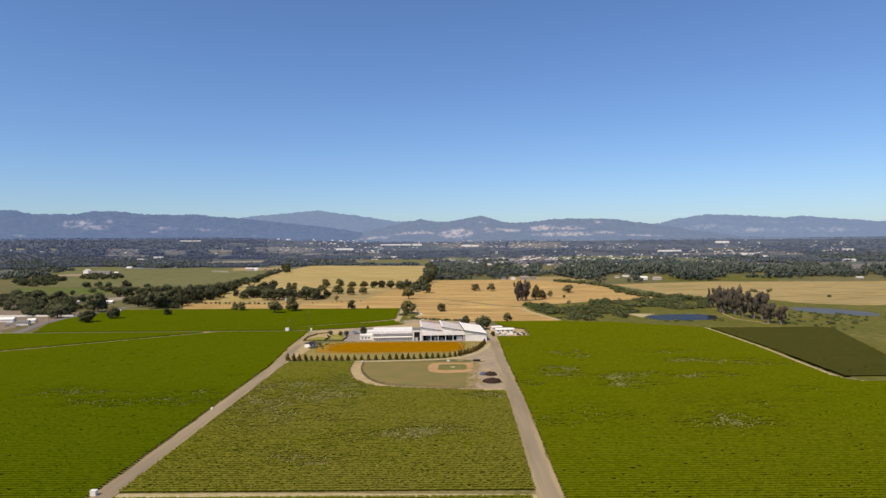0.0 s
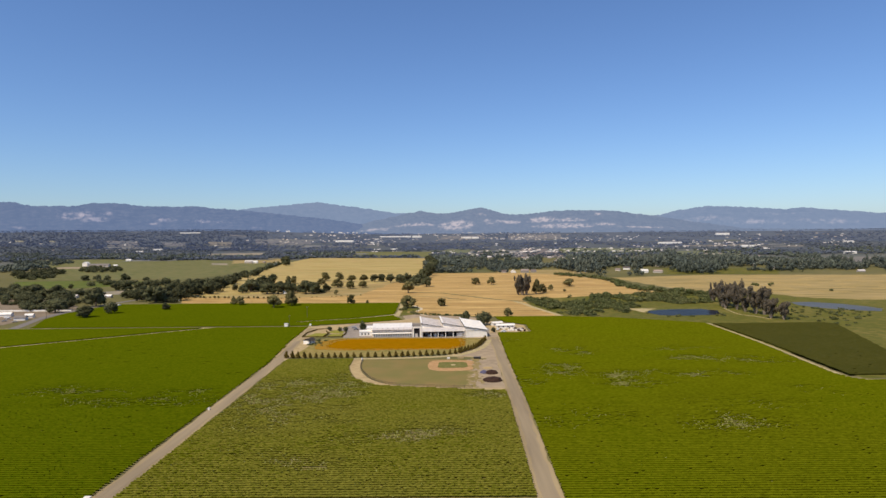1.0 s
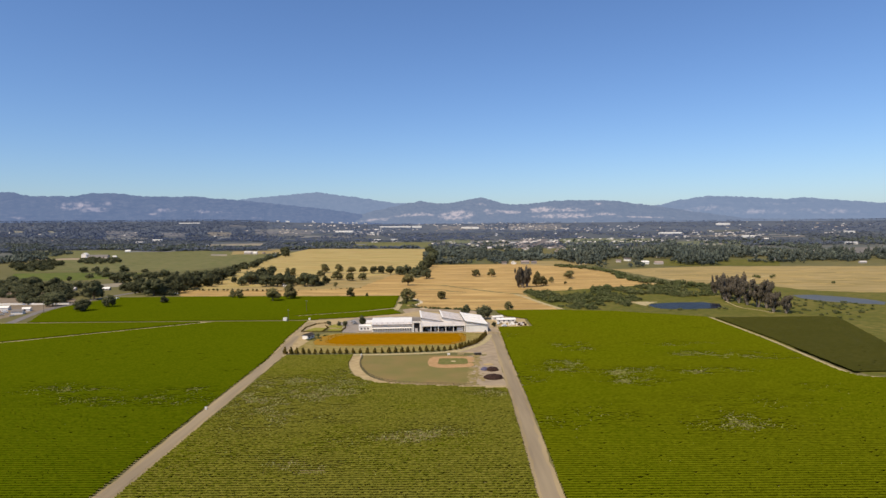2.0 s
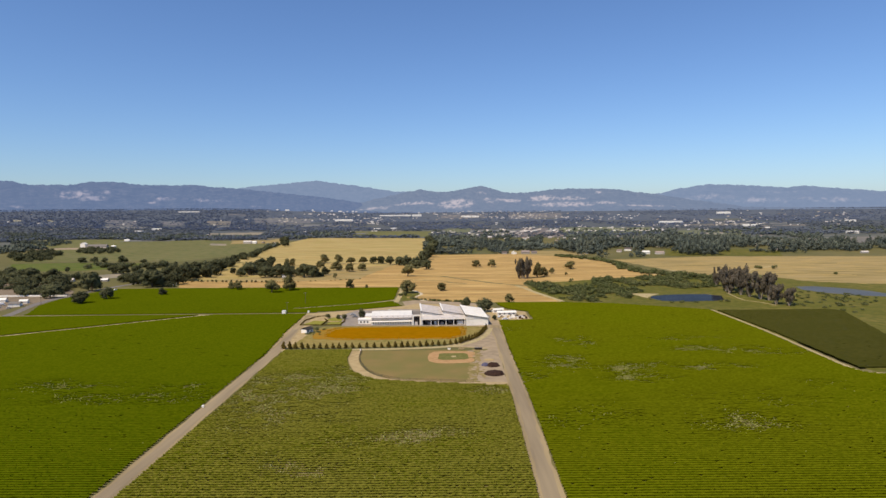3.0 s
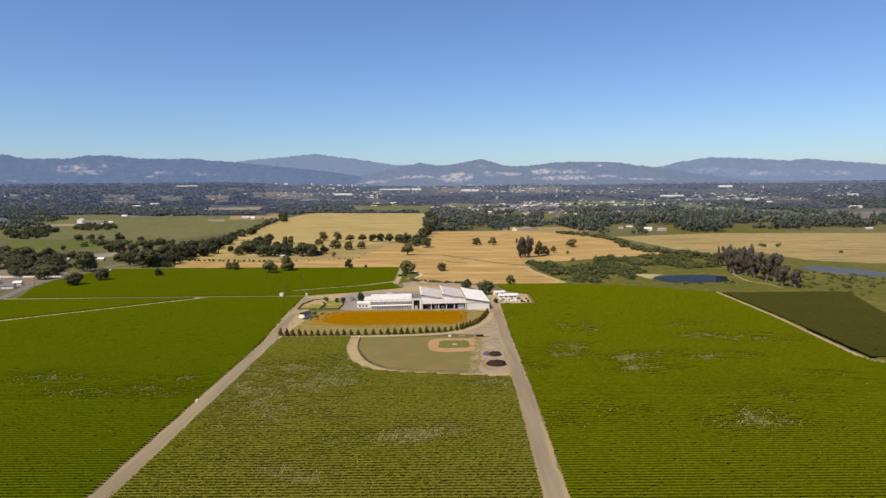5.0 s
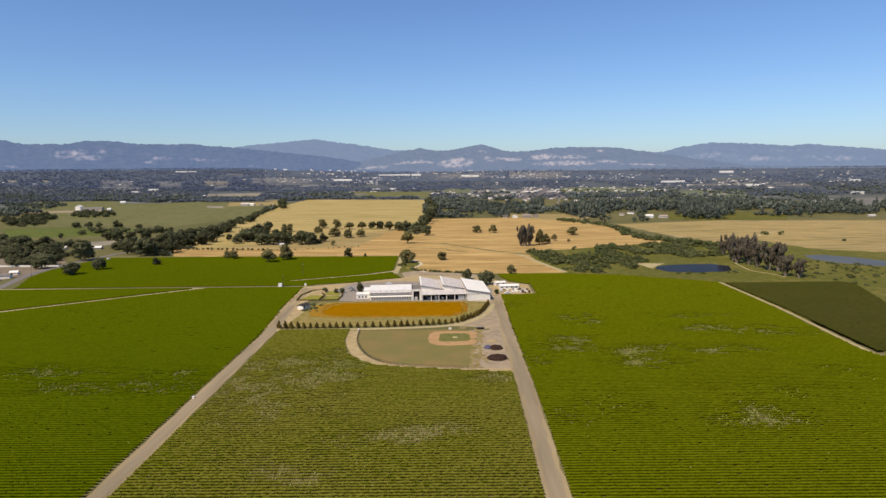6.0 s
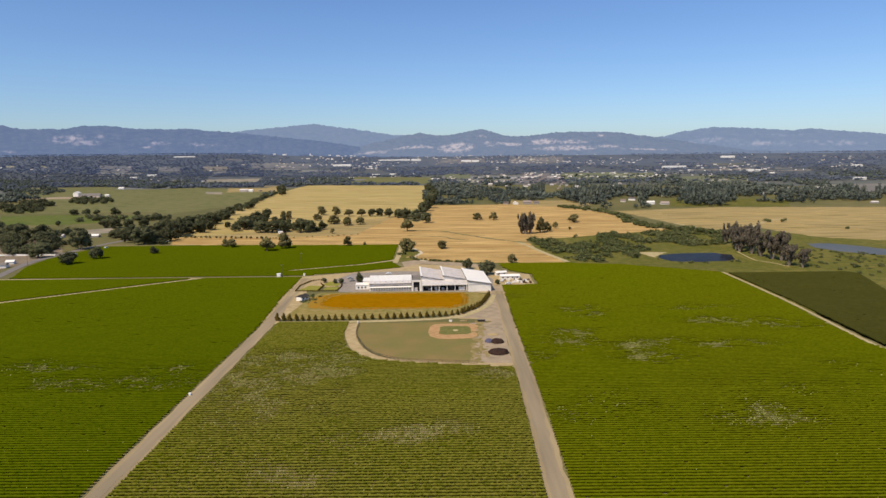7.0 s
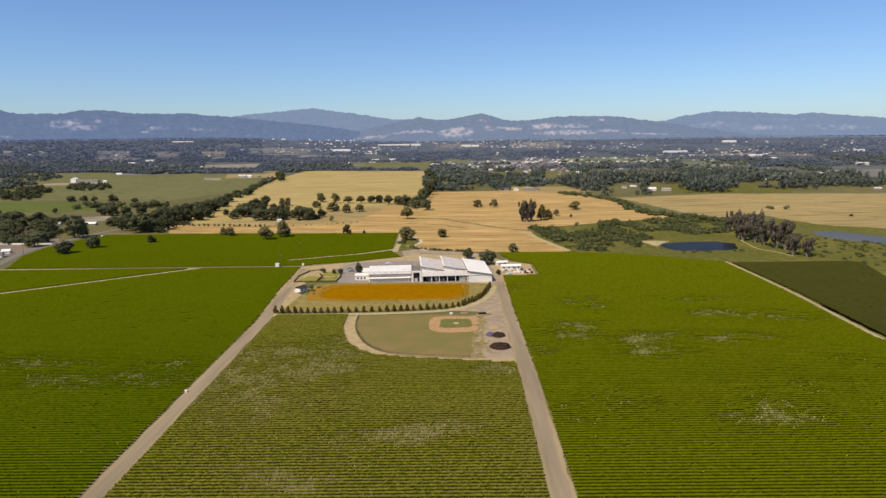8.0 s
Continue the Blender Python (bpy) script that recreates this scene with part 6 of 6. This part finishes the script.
def gable_house(name, m, w, d, h, label, wall="house", roof="tile", rise=0.35, category="house", group="", windows=0):
    ob = thing(name, m, label, category, group)
    bm = bmesh.new()
    v = box(bm, -w / 2, w / 2, -d / 2, d / 2, -0.2, h)
    part("wall", bm, M[wall], ob)
    bm = bmesh.new()
    r = d * rise
    quad_slab(bm, [(-w / 2 - 0.4, -d / 2 - 0.5, h - 0.1), (w / 2 + 0.4, -d / 2 - 0.5, h - 0.1), (w / 2 + 0.4, 0, h + r), (-w / 2 - 0.4, 0, h + r)], 0.2)
    quad_slab(bm, [(-w / 2 - 0.4, 0, h + r), (w / 2 + 0.4, 0, h + r), (w / 2 + 0.4, d / 2 + 0.5, h - 0.1), (-w / 2 - 0.4, d / 2 + 0.5, h - 0.1)], 0.2)
    for s in (-1, 1):
        bm.faces.new([bm.verts.new((s * w / 2, -d / 2, h)), bm.verts.new((s * w / 2, d / 2, h)), bm.verts.new((s * w / 2, 0, h + r))])
    part("roof", bm, M[roof], ob)
    for k in range(windows):
        x = -w / 2 + (k + 0.5) * w / windows
        bm = bmesh.new()
        box(bm, x - 0.6, x + 0.6, -d / 2 - 0.06, -d / 2 + 0.02, h * 0.35, h * 0.75)
        part("window", bm, M["glass"], ob)
    return ob


gable_house("hut", pose(-101, 459, 0, 0, 0, 62), 7.0, 5.0, 2.6, "small hut with a dark roof and pale walls", "white", "roof_dark", 0.3, "hut", windows=2)


def pile(name, x, y, w, d, h, mat, label, seed):
    bm = bmesh.new()
    bmesh.ops.create_icosphere(bm, subdivisions=4, radius=1)
    for v in bm.verts:
        p = Vector((v.co.x * w / 2, v.co.y * d / 2, max(-0.15, v.co.z) * h))
        k = noise.noise(Vector((p.x * 0.6 + seed, p.y * 0.6, p.z))) * 0.35 + noise.noise(Vector((p.x * 2 + seed, p.y * 2, p.z))) * 0.12
        v.co = p * (1 + 0.25 * k) + Vector((0, 0, k * 0.5 if v.co.z > 0 else 0))
    ob = new(name, mesh_of(name, bm, M[mat]))
    ob.matrix_basis = pose(x, y, 0.05)
    return tagged(ob, label, "heap")


pile("compost_heap", 23.6, 341, 10.5, 9, 2.0, "mulch", "dark brown compost heap on bare dirt", 1)
pile("compost_heap", 24.4, 358.5, 7.0, 7, 1.8, "mulch", "dark brown soil heap beside a blue tarp", 5)
M["tarp"] = material("blue_tarp", (0.085, 0.075, 0.115), (0.11, 0.10, 0.14), 0.4, rough=0.45)
pile("tarp", 19.8, 360, 4.2, 6, 1.3, "tarp", "crumpled blue-grey tarp over a heap", 8)
pile("rubble_heap", 23, 372, 6, 4, 0.7, "dirt", "low heap of pale earth", 11)
pile("pitcher_mound", 2.6, 381, 3.4, 4, 0.35, "track", "low pale pitcher's mound on the infield", 14)

# outfield fence
fence = thing("outfield_fence", pose(0, 0, 0), "low dark fence curving round the outfield", "fence")
line = smooth_line([(-53.9, 398), (-52.4, 377), (-46.9, 357), (-40.1, 343), (-31, 334), (-18, 329), (12, 325)], 16)
bm_rail = bmesh.new()
for a, b in zip(line, line[1:]):
    for z0, z1 in ((1.25, 1.38), (0.15, 0.25), (0.6, 0.68)):
        d = (b - a).normalized() * 0.04
        n = Vector((-d.y, d.x))
        v = [bm_rail.verts.new((*q, z)) for z in (z0, z1) for q in (a - n, b - n, b + n, a + n)]
        for f in ((0, 1, 5, 4), (2, 3, 7, 6), (4, 5, 6, 7), (3, 2, 1, 0)):
            bm_rail.faces.new([v[i] for i in f])
part("rails", bm_rail, M["bark"], fence)
for p in line[::3]:
    bm = bmesh.new()
    box(bm, p.x - 0.07, p.x + 0.07, p.y - 0.07, p.y + 0.07, 0, 1.45)
    part("post", bm, M["bark"], fence)
bench = thing("dugout", pose(18, 398, 0), "low dark dugout roof beside the infield", "shelter")
bm = bmesh.new()
box(bm, -2.4, 2.4, -0.6, 0.8, 1.5, 1.62)
part("roof", bm, M["asphalt"], bench)
for x in (-2.2, 0, 2.2):
    bm = bmesh.new()
    box(bm, x - 0.1, x + 0.1, 0.6, 0.75, 0, 1.5)
    part("post", bm, M["bark"], bench)
bm = bmesh.new()
box(bm, -2.3, 2.3, 0.75, 0.85, 0, 1.5)
part("back_panel", bm, M["bark"], bench)
for name, x, y, w, d, h, mat, label in (("storage_box", 0, 399.5, 1.7, 1.0, 0.8, "white", "white storage box near the ball field"), ("bench", 7.5, 400, 4.0, 0.8, 0.6, "dirt", "pale bench near the ball field"),
                                        ("marker_box", -109.5, 289, 0.9, 0.8, 0.9, "white", "small white box beside the dirt road"), ("marker_box", -109, 191, 1.8, 1.4, 1.6, "white", "white box at the track crossing"),
                                        ("pump_box", -139, 542, 3.0, 2.2, 2.6, "white", "white pump cabinet beside the track"), ("pump_box", -119, 545, 1.5, 1.2, 1.7, "white", "small white cabinet beside the track"),
                                        ("marker_box", -54.6, 399, 0.7, 0.6, 1.0, "white", "white box at the outfield corner")):
    ob = thing(name, pose(x, y, 0), label, "box")
    bm = bmesh.new()
    box(bm, -w / 2, w / 2, -d / 2, d / 2, 0, h)
    bmesh.ops.bevel(bm, geom=bm.edges[:], offset=0.06, segments=1, affect="EDGES")
    part("body", bm, M[mat], ob)
    bm = bmesh.new()
    box(bm, -w / 2 - 0.06, w / 2 + 0.06, -d / 2 - 0.06, d / 2 + 0.06, h, h + 0.12)
    part("lid", bm, M[mat], ob)


def utility_pole(x, y, h):
    ob = thing("utility_pole", pose(x, y, 0), "grey-brown wooden utility pole with crossarm", "pole")
    ob_pole = new("pole", trunk_mesh("pole", [((0, 0, -0.2), (0, 0, h), 0.2, 0.13)], "bark"))
    ob_pole.parent = ob
    bm = bmesh.new()
    box(bm, -1.2, 1.2, -0.08, 0.08, h - 0.9, h - 0.7)
    arm = part("crossarm", bm, M["bark"], ob)
    for k in (-1.05, -0.4, 0.4, 1.05):
        bm = bmesh.new()
        box(bm, k - 0.06, k + 0.06, -0.06, 0.06, h - 0.7, h - 0.45)
        part("insulator", bm, M["roof_grey"], arm)


for x, y, h in ((-136, 541, 10.2), (-133, 596, 11), (-383, 600, 12), (-30, 618, 9), (-389, 700, 11)):
    utility_pole(x, y, h)

# storage yard beside the road
gable_house("storage_shed", pose(47, 524, 0, 0, 0, 4), 15, 6, 2.8, "long low white shed in a storage yard", "white", "white", 0.15, "shed", windows=4)
gable_house("storage_shed", pose(41, 539, 0, 0, 0, 20), 9, 5, 2.6, "low white shed beside stacked bins", "white", "white", 0.15, "shed", windows=2)
rnd = random.Random(5)
for k in range(34):
    x, y = 42 + rnd.random() * 20, 505 + rnd.random() * 13
    if k > 25:
        x, y = 38 + rnd.random() * 9, 530 + rnd.random() * 17
    w, h, mat = rnd.uniform(1.2, 2.8), rnd.uniform(0.7, 1.9), rnd.choice(("white", "white", "roof_grey", "mulch", "bark"))
    colour = {"white": "white", "roof_grey": "grey", "mulch": "dark brown", "bark": "wooden"}[mat]
    ob = thing("storage_bin", pose(x, y, 0, 0, 0, rnd.uniform(-25, 25)), colour + " storage bin in the gravel yard", "bin", "bins in the storage yard")
    bm = bmesh.new()
    box(bm, -w / 2, w / 2, -0.6, 0.6, 0.12, h)
    part("body", bm, M[mat], ob)
    bm = bmesh.new()
    box(bm, -w / 2, w / 2, -0.5, -0.3, 0, 0.12)
    box(bm, -w / 2, w / 2, 0.3, 0.5, 0, 0.12)
    part("runners", bm, M["bark"], ob)


# ---- vehicles ----
M["car_paint"] = material("car_paint", (0.6, 0.6, 0.6), (0.55, 0.55, 0.56), 0.2, rough=0.3, vary=0.6)


def parked_car(x, y, turn, label, long=4.6, high=1.5):
    ob = thing("car", pose(x, y, 0.1, 0, 0, turn), label, "car", "parked vehicles")
    bm = bmesh.new()
    box(bm, -long / 2, long / 2, -0.9, 0.9, 0.35, high * 0.6)
    v = box(bm, -long * 0.28, long * 0.3, -0.8, 0.8, high * 0.6, high)
    for q in v[4:]:
        q.co.x *= 0.78
    bmesh.ops.bevel(bm, geom=bm.edges[:], offset=0.08, segments=1, affect="EDGES")
    part("body", bm, M["car_paint"], ob)
    bm = bmesh.new()
    box(bm, -long * 0.24, long * 0.25, -0.83, 0.83, high * 0.66, high * 0.9)
    part("windows", bm, M["glass"], ob)
    for a in (-long * 0.3, long * 0.3):
        for b in (-0.85, 0.85):
            bm = bmesh.new()
            bmesh.ops.create_cone(bm, cap_ends=True, segments=12, radius1=0.34, radius2=0.34, depth=0.24, matrix=pose(a, b, 0.34, 90))
            part("wheel", bm, M["dark"], ob)


for x, y, turn in ((40, 513, 80), (44, 503, 10), (-76, 520, 15), (-79, 530, 5), (-74, 540, 85), (-50, 547, 4), (-402, 584, 20), (-416, 590, 20), (-422, 604, 25), (-430, 613, 15), (-420, 632, 15), (-380, 668, 70), (-372, 712, 70), (-480, 800, 10), (-472, 797, 5)):
    parked_car(x, y, turn, "parked car on bare ground")
parked_car(-326, 752, 10, "white box truck parked under oaks", 9.5, 3.6)

# ---- farms and houses ----
NEAR_FARMS = [
    (-406, 598, 10, 6, 2.8, 12, "white", "asphalt", "white farm shed with a dark roof"),
    (-411, 618, 7, 5, 2.4, 12, "white", "white", "low white shed by the road"),
    (-442, 626, 15, 6, 2.6, 10, "white", "white", "long white barn on a dirt yard"),
    (-481, 806, 13, 6, 2.4, 5, "house", "roof_grey", "low grey-roofed shed by the road"),
    (-439, 806, 16, 6, 2.2, 5, "house", "white", "low white-roofed shed by the road"),
    (-495, 790, 6, 5, 2.6, 0, "white", "white", "small white shed among oaks"),
    (-217, 838, 4, 4, 2.6, 0, "white", "white", "small white hut among oaks"),
    (-209, 816, 5, 4, 2.4, 0, "white", "roof_grey", "small pale hut among oaks"),
]
FAR_FARMS = [
    (-866, 1564, 48, 15, 4.4, 4, "house", "asphalt", "long grey-roofed winery building"),
    (-912, 1585, 13, 13, 9, 90, "white", "white", "white gabled farmhouse beside a meadow"),
    (-832, 1575, 9, 7, 3.6, 4, "white", "white", "white farm building beside a meadow"),
    (-966, 1904, 15, 8, 3.6, 6, "white", "white", "white roofed barn behind pasture"),
    (126, 1211, 8, 9, 3, 90, "white", "white", "white gabled cottage behind hay"),
    (148, 1214, 15, 9, 4, 0, "house", "tile", "farmhouse with a brown roof"),
    (165, 1216, 10, 7, 3.4, 0, "house", "tile", "small brown farm shed behind hay"),
    (108, 1212, 9, 7, 3.4, 0, "house", "tile", "small brown farm shed behind hay"),
    (366, 1178, 13, 8, 4, 0, "white", "white", "white farmhouse at the woods"),
    (390, 1174, 15, 8, 3, 0, "house", "tile", "low farmhouse at the woods"),
    (266, 1206, 10, 8, 4, 10, "white", "white", "white shed at the woods"),
    (644, 1236, 12, 8, 3.0, 0, "house", "tile", "low farmhouse at the woods"),
    (747, 1146, 12, 6, 2.4, 0, "house", "roof_grey", "white barn behind hay"),
    (-536, 1697, 20, 10, 5, 0, "house", "roof_grey", "pale barn behind the meadow"),
    (-520, 1700, 14, 9, 4, 0, "white", "white", "white barn behind the meadow"),
]
for x, y, w, d, h, turn, wall, roof, label in NEAR_FARMS + FAR_FARMS:
    gable_house("farm_building", pose(x, y, 0, 0, 0, turn), w, d, h, label, wall, roof, 0.3, "building", "farm buildings")

wall = thing("boundary_wall", pose(-398, 664, 0), "long low white boundary wall of a farm yard", "wall")
for k in range(10):
    bm = bmesh.new()
    box(bm, -12.8 * (k + 1) + 0.15, -12.8 * k, k * 0.4, k * 0.4 + 0.4, 0, 1.7)
    part("wall_panel", bm, M["white"], wall)
    bm = bmesh.new()
    box(bm, -12.8 * k - 0.3, -12.8 * k + 0.3, k * 0.4 - 0.1, k * 0.4 + 0.5, 0, 1.95)
    part("pier", bm, M["white"], wall)

# the far town: many small houses and a few long sheds
TOWN = {}
rnd = np.random.RandomState(77)
made = 0
while made < 140:
    d = 1 / rnd.uniform(1 / 4250, 1 / 1650)
    a = radians(rnd.uniform(-40, 40))
    x, y = d * math.tan(a), d
    if (a < -0.2 and rnd.rand() < 0.6) or math.hypot(x, y) > 4150 or any(inside(x, y, poly) for poly in OPEN) or vnoise(x / 260 + 5, y / 500) < rnd.uniform(0.3, 0.62):
        continue
    kind = rnd.choice(6, p=(0.36, 0.16, 0.24, 0.1, 0.09, 0.05))
    if kind >= 3 and d < 2300:
        continue
    m = pose(x, y, rise(x, y), 0, 0, rnd.uniform(-35, 35)) @ Matrix.Scale(rnd.uniform(0.65, 0.95), 4)
    if kind not in TOWN:
        w, dd, h, wall, roof, label = ((9, 7, 3, "house", "tile", "low suburban house among trees"), (11, 7, 3.4, "white", "tile", "pale suburban house among trees"), (10, 8, 3.4, "house", "roof_grey", "grey-roofed house among trees"),
                                       (17, 8, 3.4, "white", "white", "long white shed in the valley"), (13, 8, 4.5, "house", "white", "pale block in the valley town"), (36, 12, 4.2, "white", "white", "very long white warehouse in the valley"))[kind]
        TOWN[kind] = gable_house("house", m, w, dd, h, label, wall, roof, 0.28, "house", "valley town")
    else:
        copy_thing(TOWN[kind], m)
    made += 1


# long roofs and blocks that stand out in the valley
WEST_SHEDS = [
    (-311, 3775, 185, 20, 5, "very long white warehouse at the valley's edge"),
    (-181, 3760, 55, 18, 8, "white warehouse beside a longer one"),
    (-545, 3342, 95, 20, 7, "long white shed before the far town"),
    (-1490, 3640, 120, 12, 4, "long white roof in western woods"),
    (-1075, 4000, 16, 12, 4, "white block at the hills' foot"),
    (-1010, 3990, 24, 12, 6, "white block at the hills' foot"),
    (-860, 4040, 8, 8, 9, "white narrow tower at the hills' foot"),
    (-745, 4080, 14, 10, 4, "pale block of the far town"),
    (-690, 4060, 18, 10, 5, "pale block of the far town"),
    (-610, 4090, 12, 10, 5, "pale block of the far town"),
    (-525, 4050, 16, 10, 4, "pale block of the far town"),
    (-1255, 2570, 32, 12, 6, "white barn in the western forest"),
    (-1240, 2690, 40, 12, 6, "pale barn in the western forest"),
    (-232, 2745, 26, 10, 6, "white house behind green fields"),
    (-301, 2715, 30, 10, 6, "white house behind green fields"),
]
EAST_SHEDS = [
    (108, 3626, 55, 16, 8, "white shed beside tan fields"),
    (160, 3617, 40, 16, 8, "white shed beside tan fields"),
    (1029, 2923, 105, 18, 7, "long pale roof in eastern woods"),
    (1229, 2590, 48, 16, 7, "white shed beside a tan field"),
    (1507, 3464, 70, 18, 8, "long white shed under eastern hills"),
    (1236, 1944, 34, 12, 6, "white barn among eastern woods"),
    (1702, 2686, 40, 14, 7, "pale shed among eastern woods"),
]
for x, y, w, d, h, label in WEST_SHEDS + EAST_SHEDS:
    gable_house("warehouse", pose(x, y, rise(x, y), 0, 0, random.Random(int(x)).uniform(-6, 6)), w, d, h, label, "white", "white", 0.12, "building", "valley town")

# farmhouses scattered in the nearer woods
for x0, x1, y0, y1, count in ((240, 900, 1235, 1650, 20), (-1120, -480, 2060, 2600, 18), (60, 600, 1650, 2250, 16)):
    for k in range(count):
        x, y = rnd.uniform(x0, x1), rnd.uniform(y0, y1)
        if any(inside(x, y, poly) for poly in OPEN):
            continue
        copy_thing(TOWN[int(rnd.choice((0, 1, 2, 2)))], pose(x, y, 0, 0, 0, rnd.uniform(-30, 30)) @ Matrix.Scale(rnd.uniform(0.9, 1.35), 4))


def town_specks(name, count, seed, mat, label):
    """Hundreds of tiny houses in the far valley, too many to tell apart."""
    rnd = np.random.RandomState(seed)
    d = 1 / rnd.uniform(1 / 4150, 1 / 2300, count * 9)
    x, y = d * np.tan(np.radians(rnd.normal(3, 16, count * 9).clip(-40, 40))), d
    ok = (np.hypot(x, y) < 4150) & ((x > -0.2 * y) | (rnd.rand(len(x)) < 0.25)) & (vnoise(x / 420 + 2, y / 210 + 8) * 0.7 + vnoise(x / 110, y / 60) * 0.3 > 0.57)
    for poly in OPEN:
        ok &= ~inside(x, y, poly)
    x, y = x[ok][:count], y[ok][:count]
    n = len(x)
    w, dd, h = rnd.uniform(1.8, 6.5, n) * (1 + 2 * (rnd.rand(n) > 0.95)), rnd.uniform(2, 4, n), rnd.uniform(1.0, 2.2, n)
    z = rise(x, y)
    v = np.stack([np.stack((x + a * w, y + b * dd, z + np.where(c == 2, h * 1.5, c * h)), -1) for a, b, c in
                  ((-1, -1, 0), (1, -1, 0), (1, 1, 0), (-1, 1, 0), (-1, -1, 1), (1, -1, 1), (1, 1, 1), (-1, 1, 1), (-1, 0, 2), (1, 0, 2))], 1)
    f = np.array(((0, 1, 5, 4), (1, 2, 6, 5), (2, 3, 7, 6), (3, 0, 4, 7), (4, 5, 9, 8), (6, 7, 8, 9)))
    faces = (f[None] + (np.arange(n) * 10)[:, None, None]).reshape(-1, 4)
    return tagged(new(name, mesh_np(name, v.reshape(-1, 3), faces, M[mat])), label, "houses", kind="stuff")


town_specks("far_town", 95, 51, "white", "pale tiny houses of a far valley town")
town_specks("far_town", 300, 52, "roof_grey", "grey tiny houses of a far valley town")


def town_quarter(x0, y0, spread_x, spread_y, count, seed, mat, label):
    """A dense quarter of small houses."""
    rnd = np.random.RandomState(seed)
    x, y = rnd.normal(x0, spread_x, count), rnd.normal(y0, spread_y, count)
    keep = np.hypot(x, y) < 4150
    x, y = x[keep], y[keep]
    n, z = len(x), rise(x, y)
    w, d, h = rnd.uniform(2.5, 7, n), rnd.uniform(3, 5, n), rnd.uniform(1.8, 3.4, n)
    v = np.stack([np.stack((x + a * w, y + b * d, z + np.where(c == 2, h * 1.5, c * h)), -1) for a, b, c in
                  ((-1, -1, 0), (1, -1, 0), (1, 1, 0), (-1, 1, 0), (-1, -1, 1), (1, -1, 1), (1, 1, 1), (-1, 1, 1), (-1, 0, 2), (1, 0, 2))], 1)
    f = np.array(((0, 1, 5, 4), (1, 2, 6, 5), (2, 3, 7, 6), (3, 0, 4, 7), (4, 5, 9, 8), (6, 7, 8, 9)))
    faces = (f[None] + (np.arange(n) * 10)[:, None, None]).reshape(-1, 4)
    return tagged(new("town_quarter", mesh_np("town_quarter", v.reshape(-1, 3), faces, M[mat])), label, "houses", kind="stuff")


for i, (x, y, sx, sy, count) in enumerate(((500, 3660, 110, 110, 46), (-700, 3880, 110, 120, 26), (110, 3660, 110, 90, 22), (-560, 3360, 90, 80, 16), (330, 2600, 90, 150, 16), (1250, 2900, 260, 150, 20), (1650, 3250, 200, 200, 14), (130, 2180, 90, 50, 9), (-900, 3250, 160, 120, 12))):
    town_quarter(x, y, sx, sy, count, 60 + i, ("house", "roof_grey")[i % 2], "dense quarter of small pale houses")
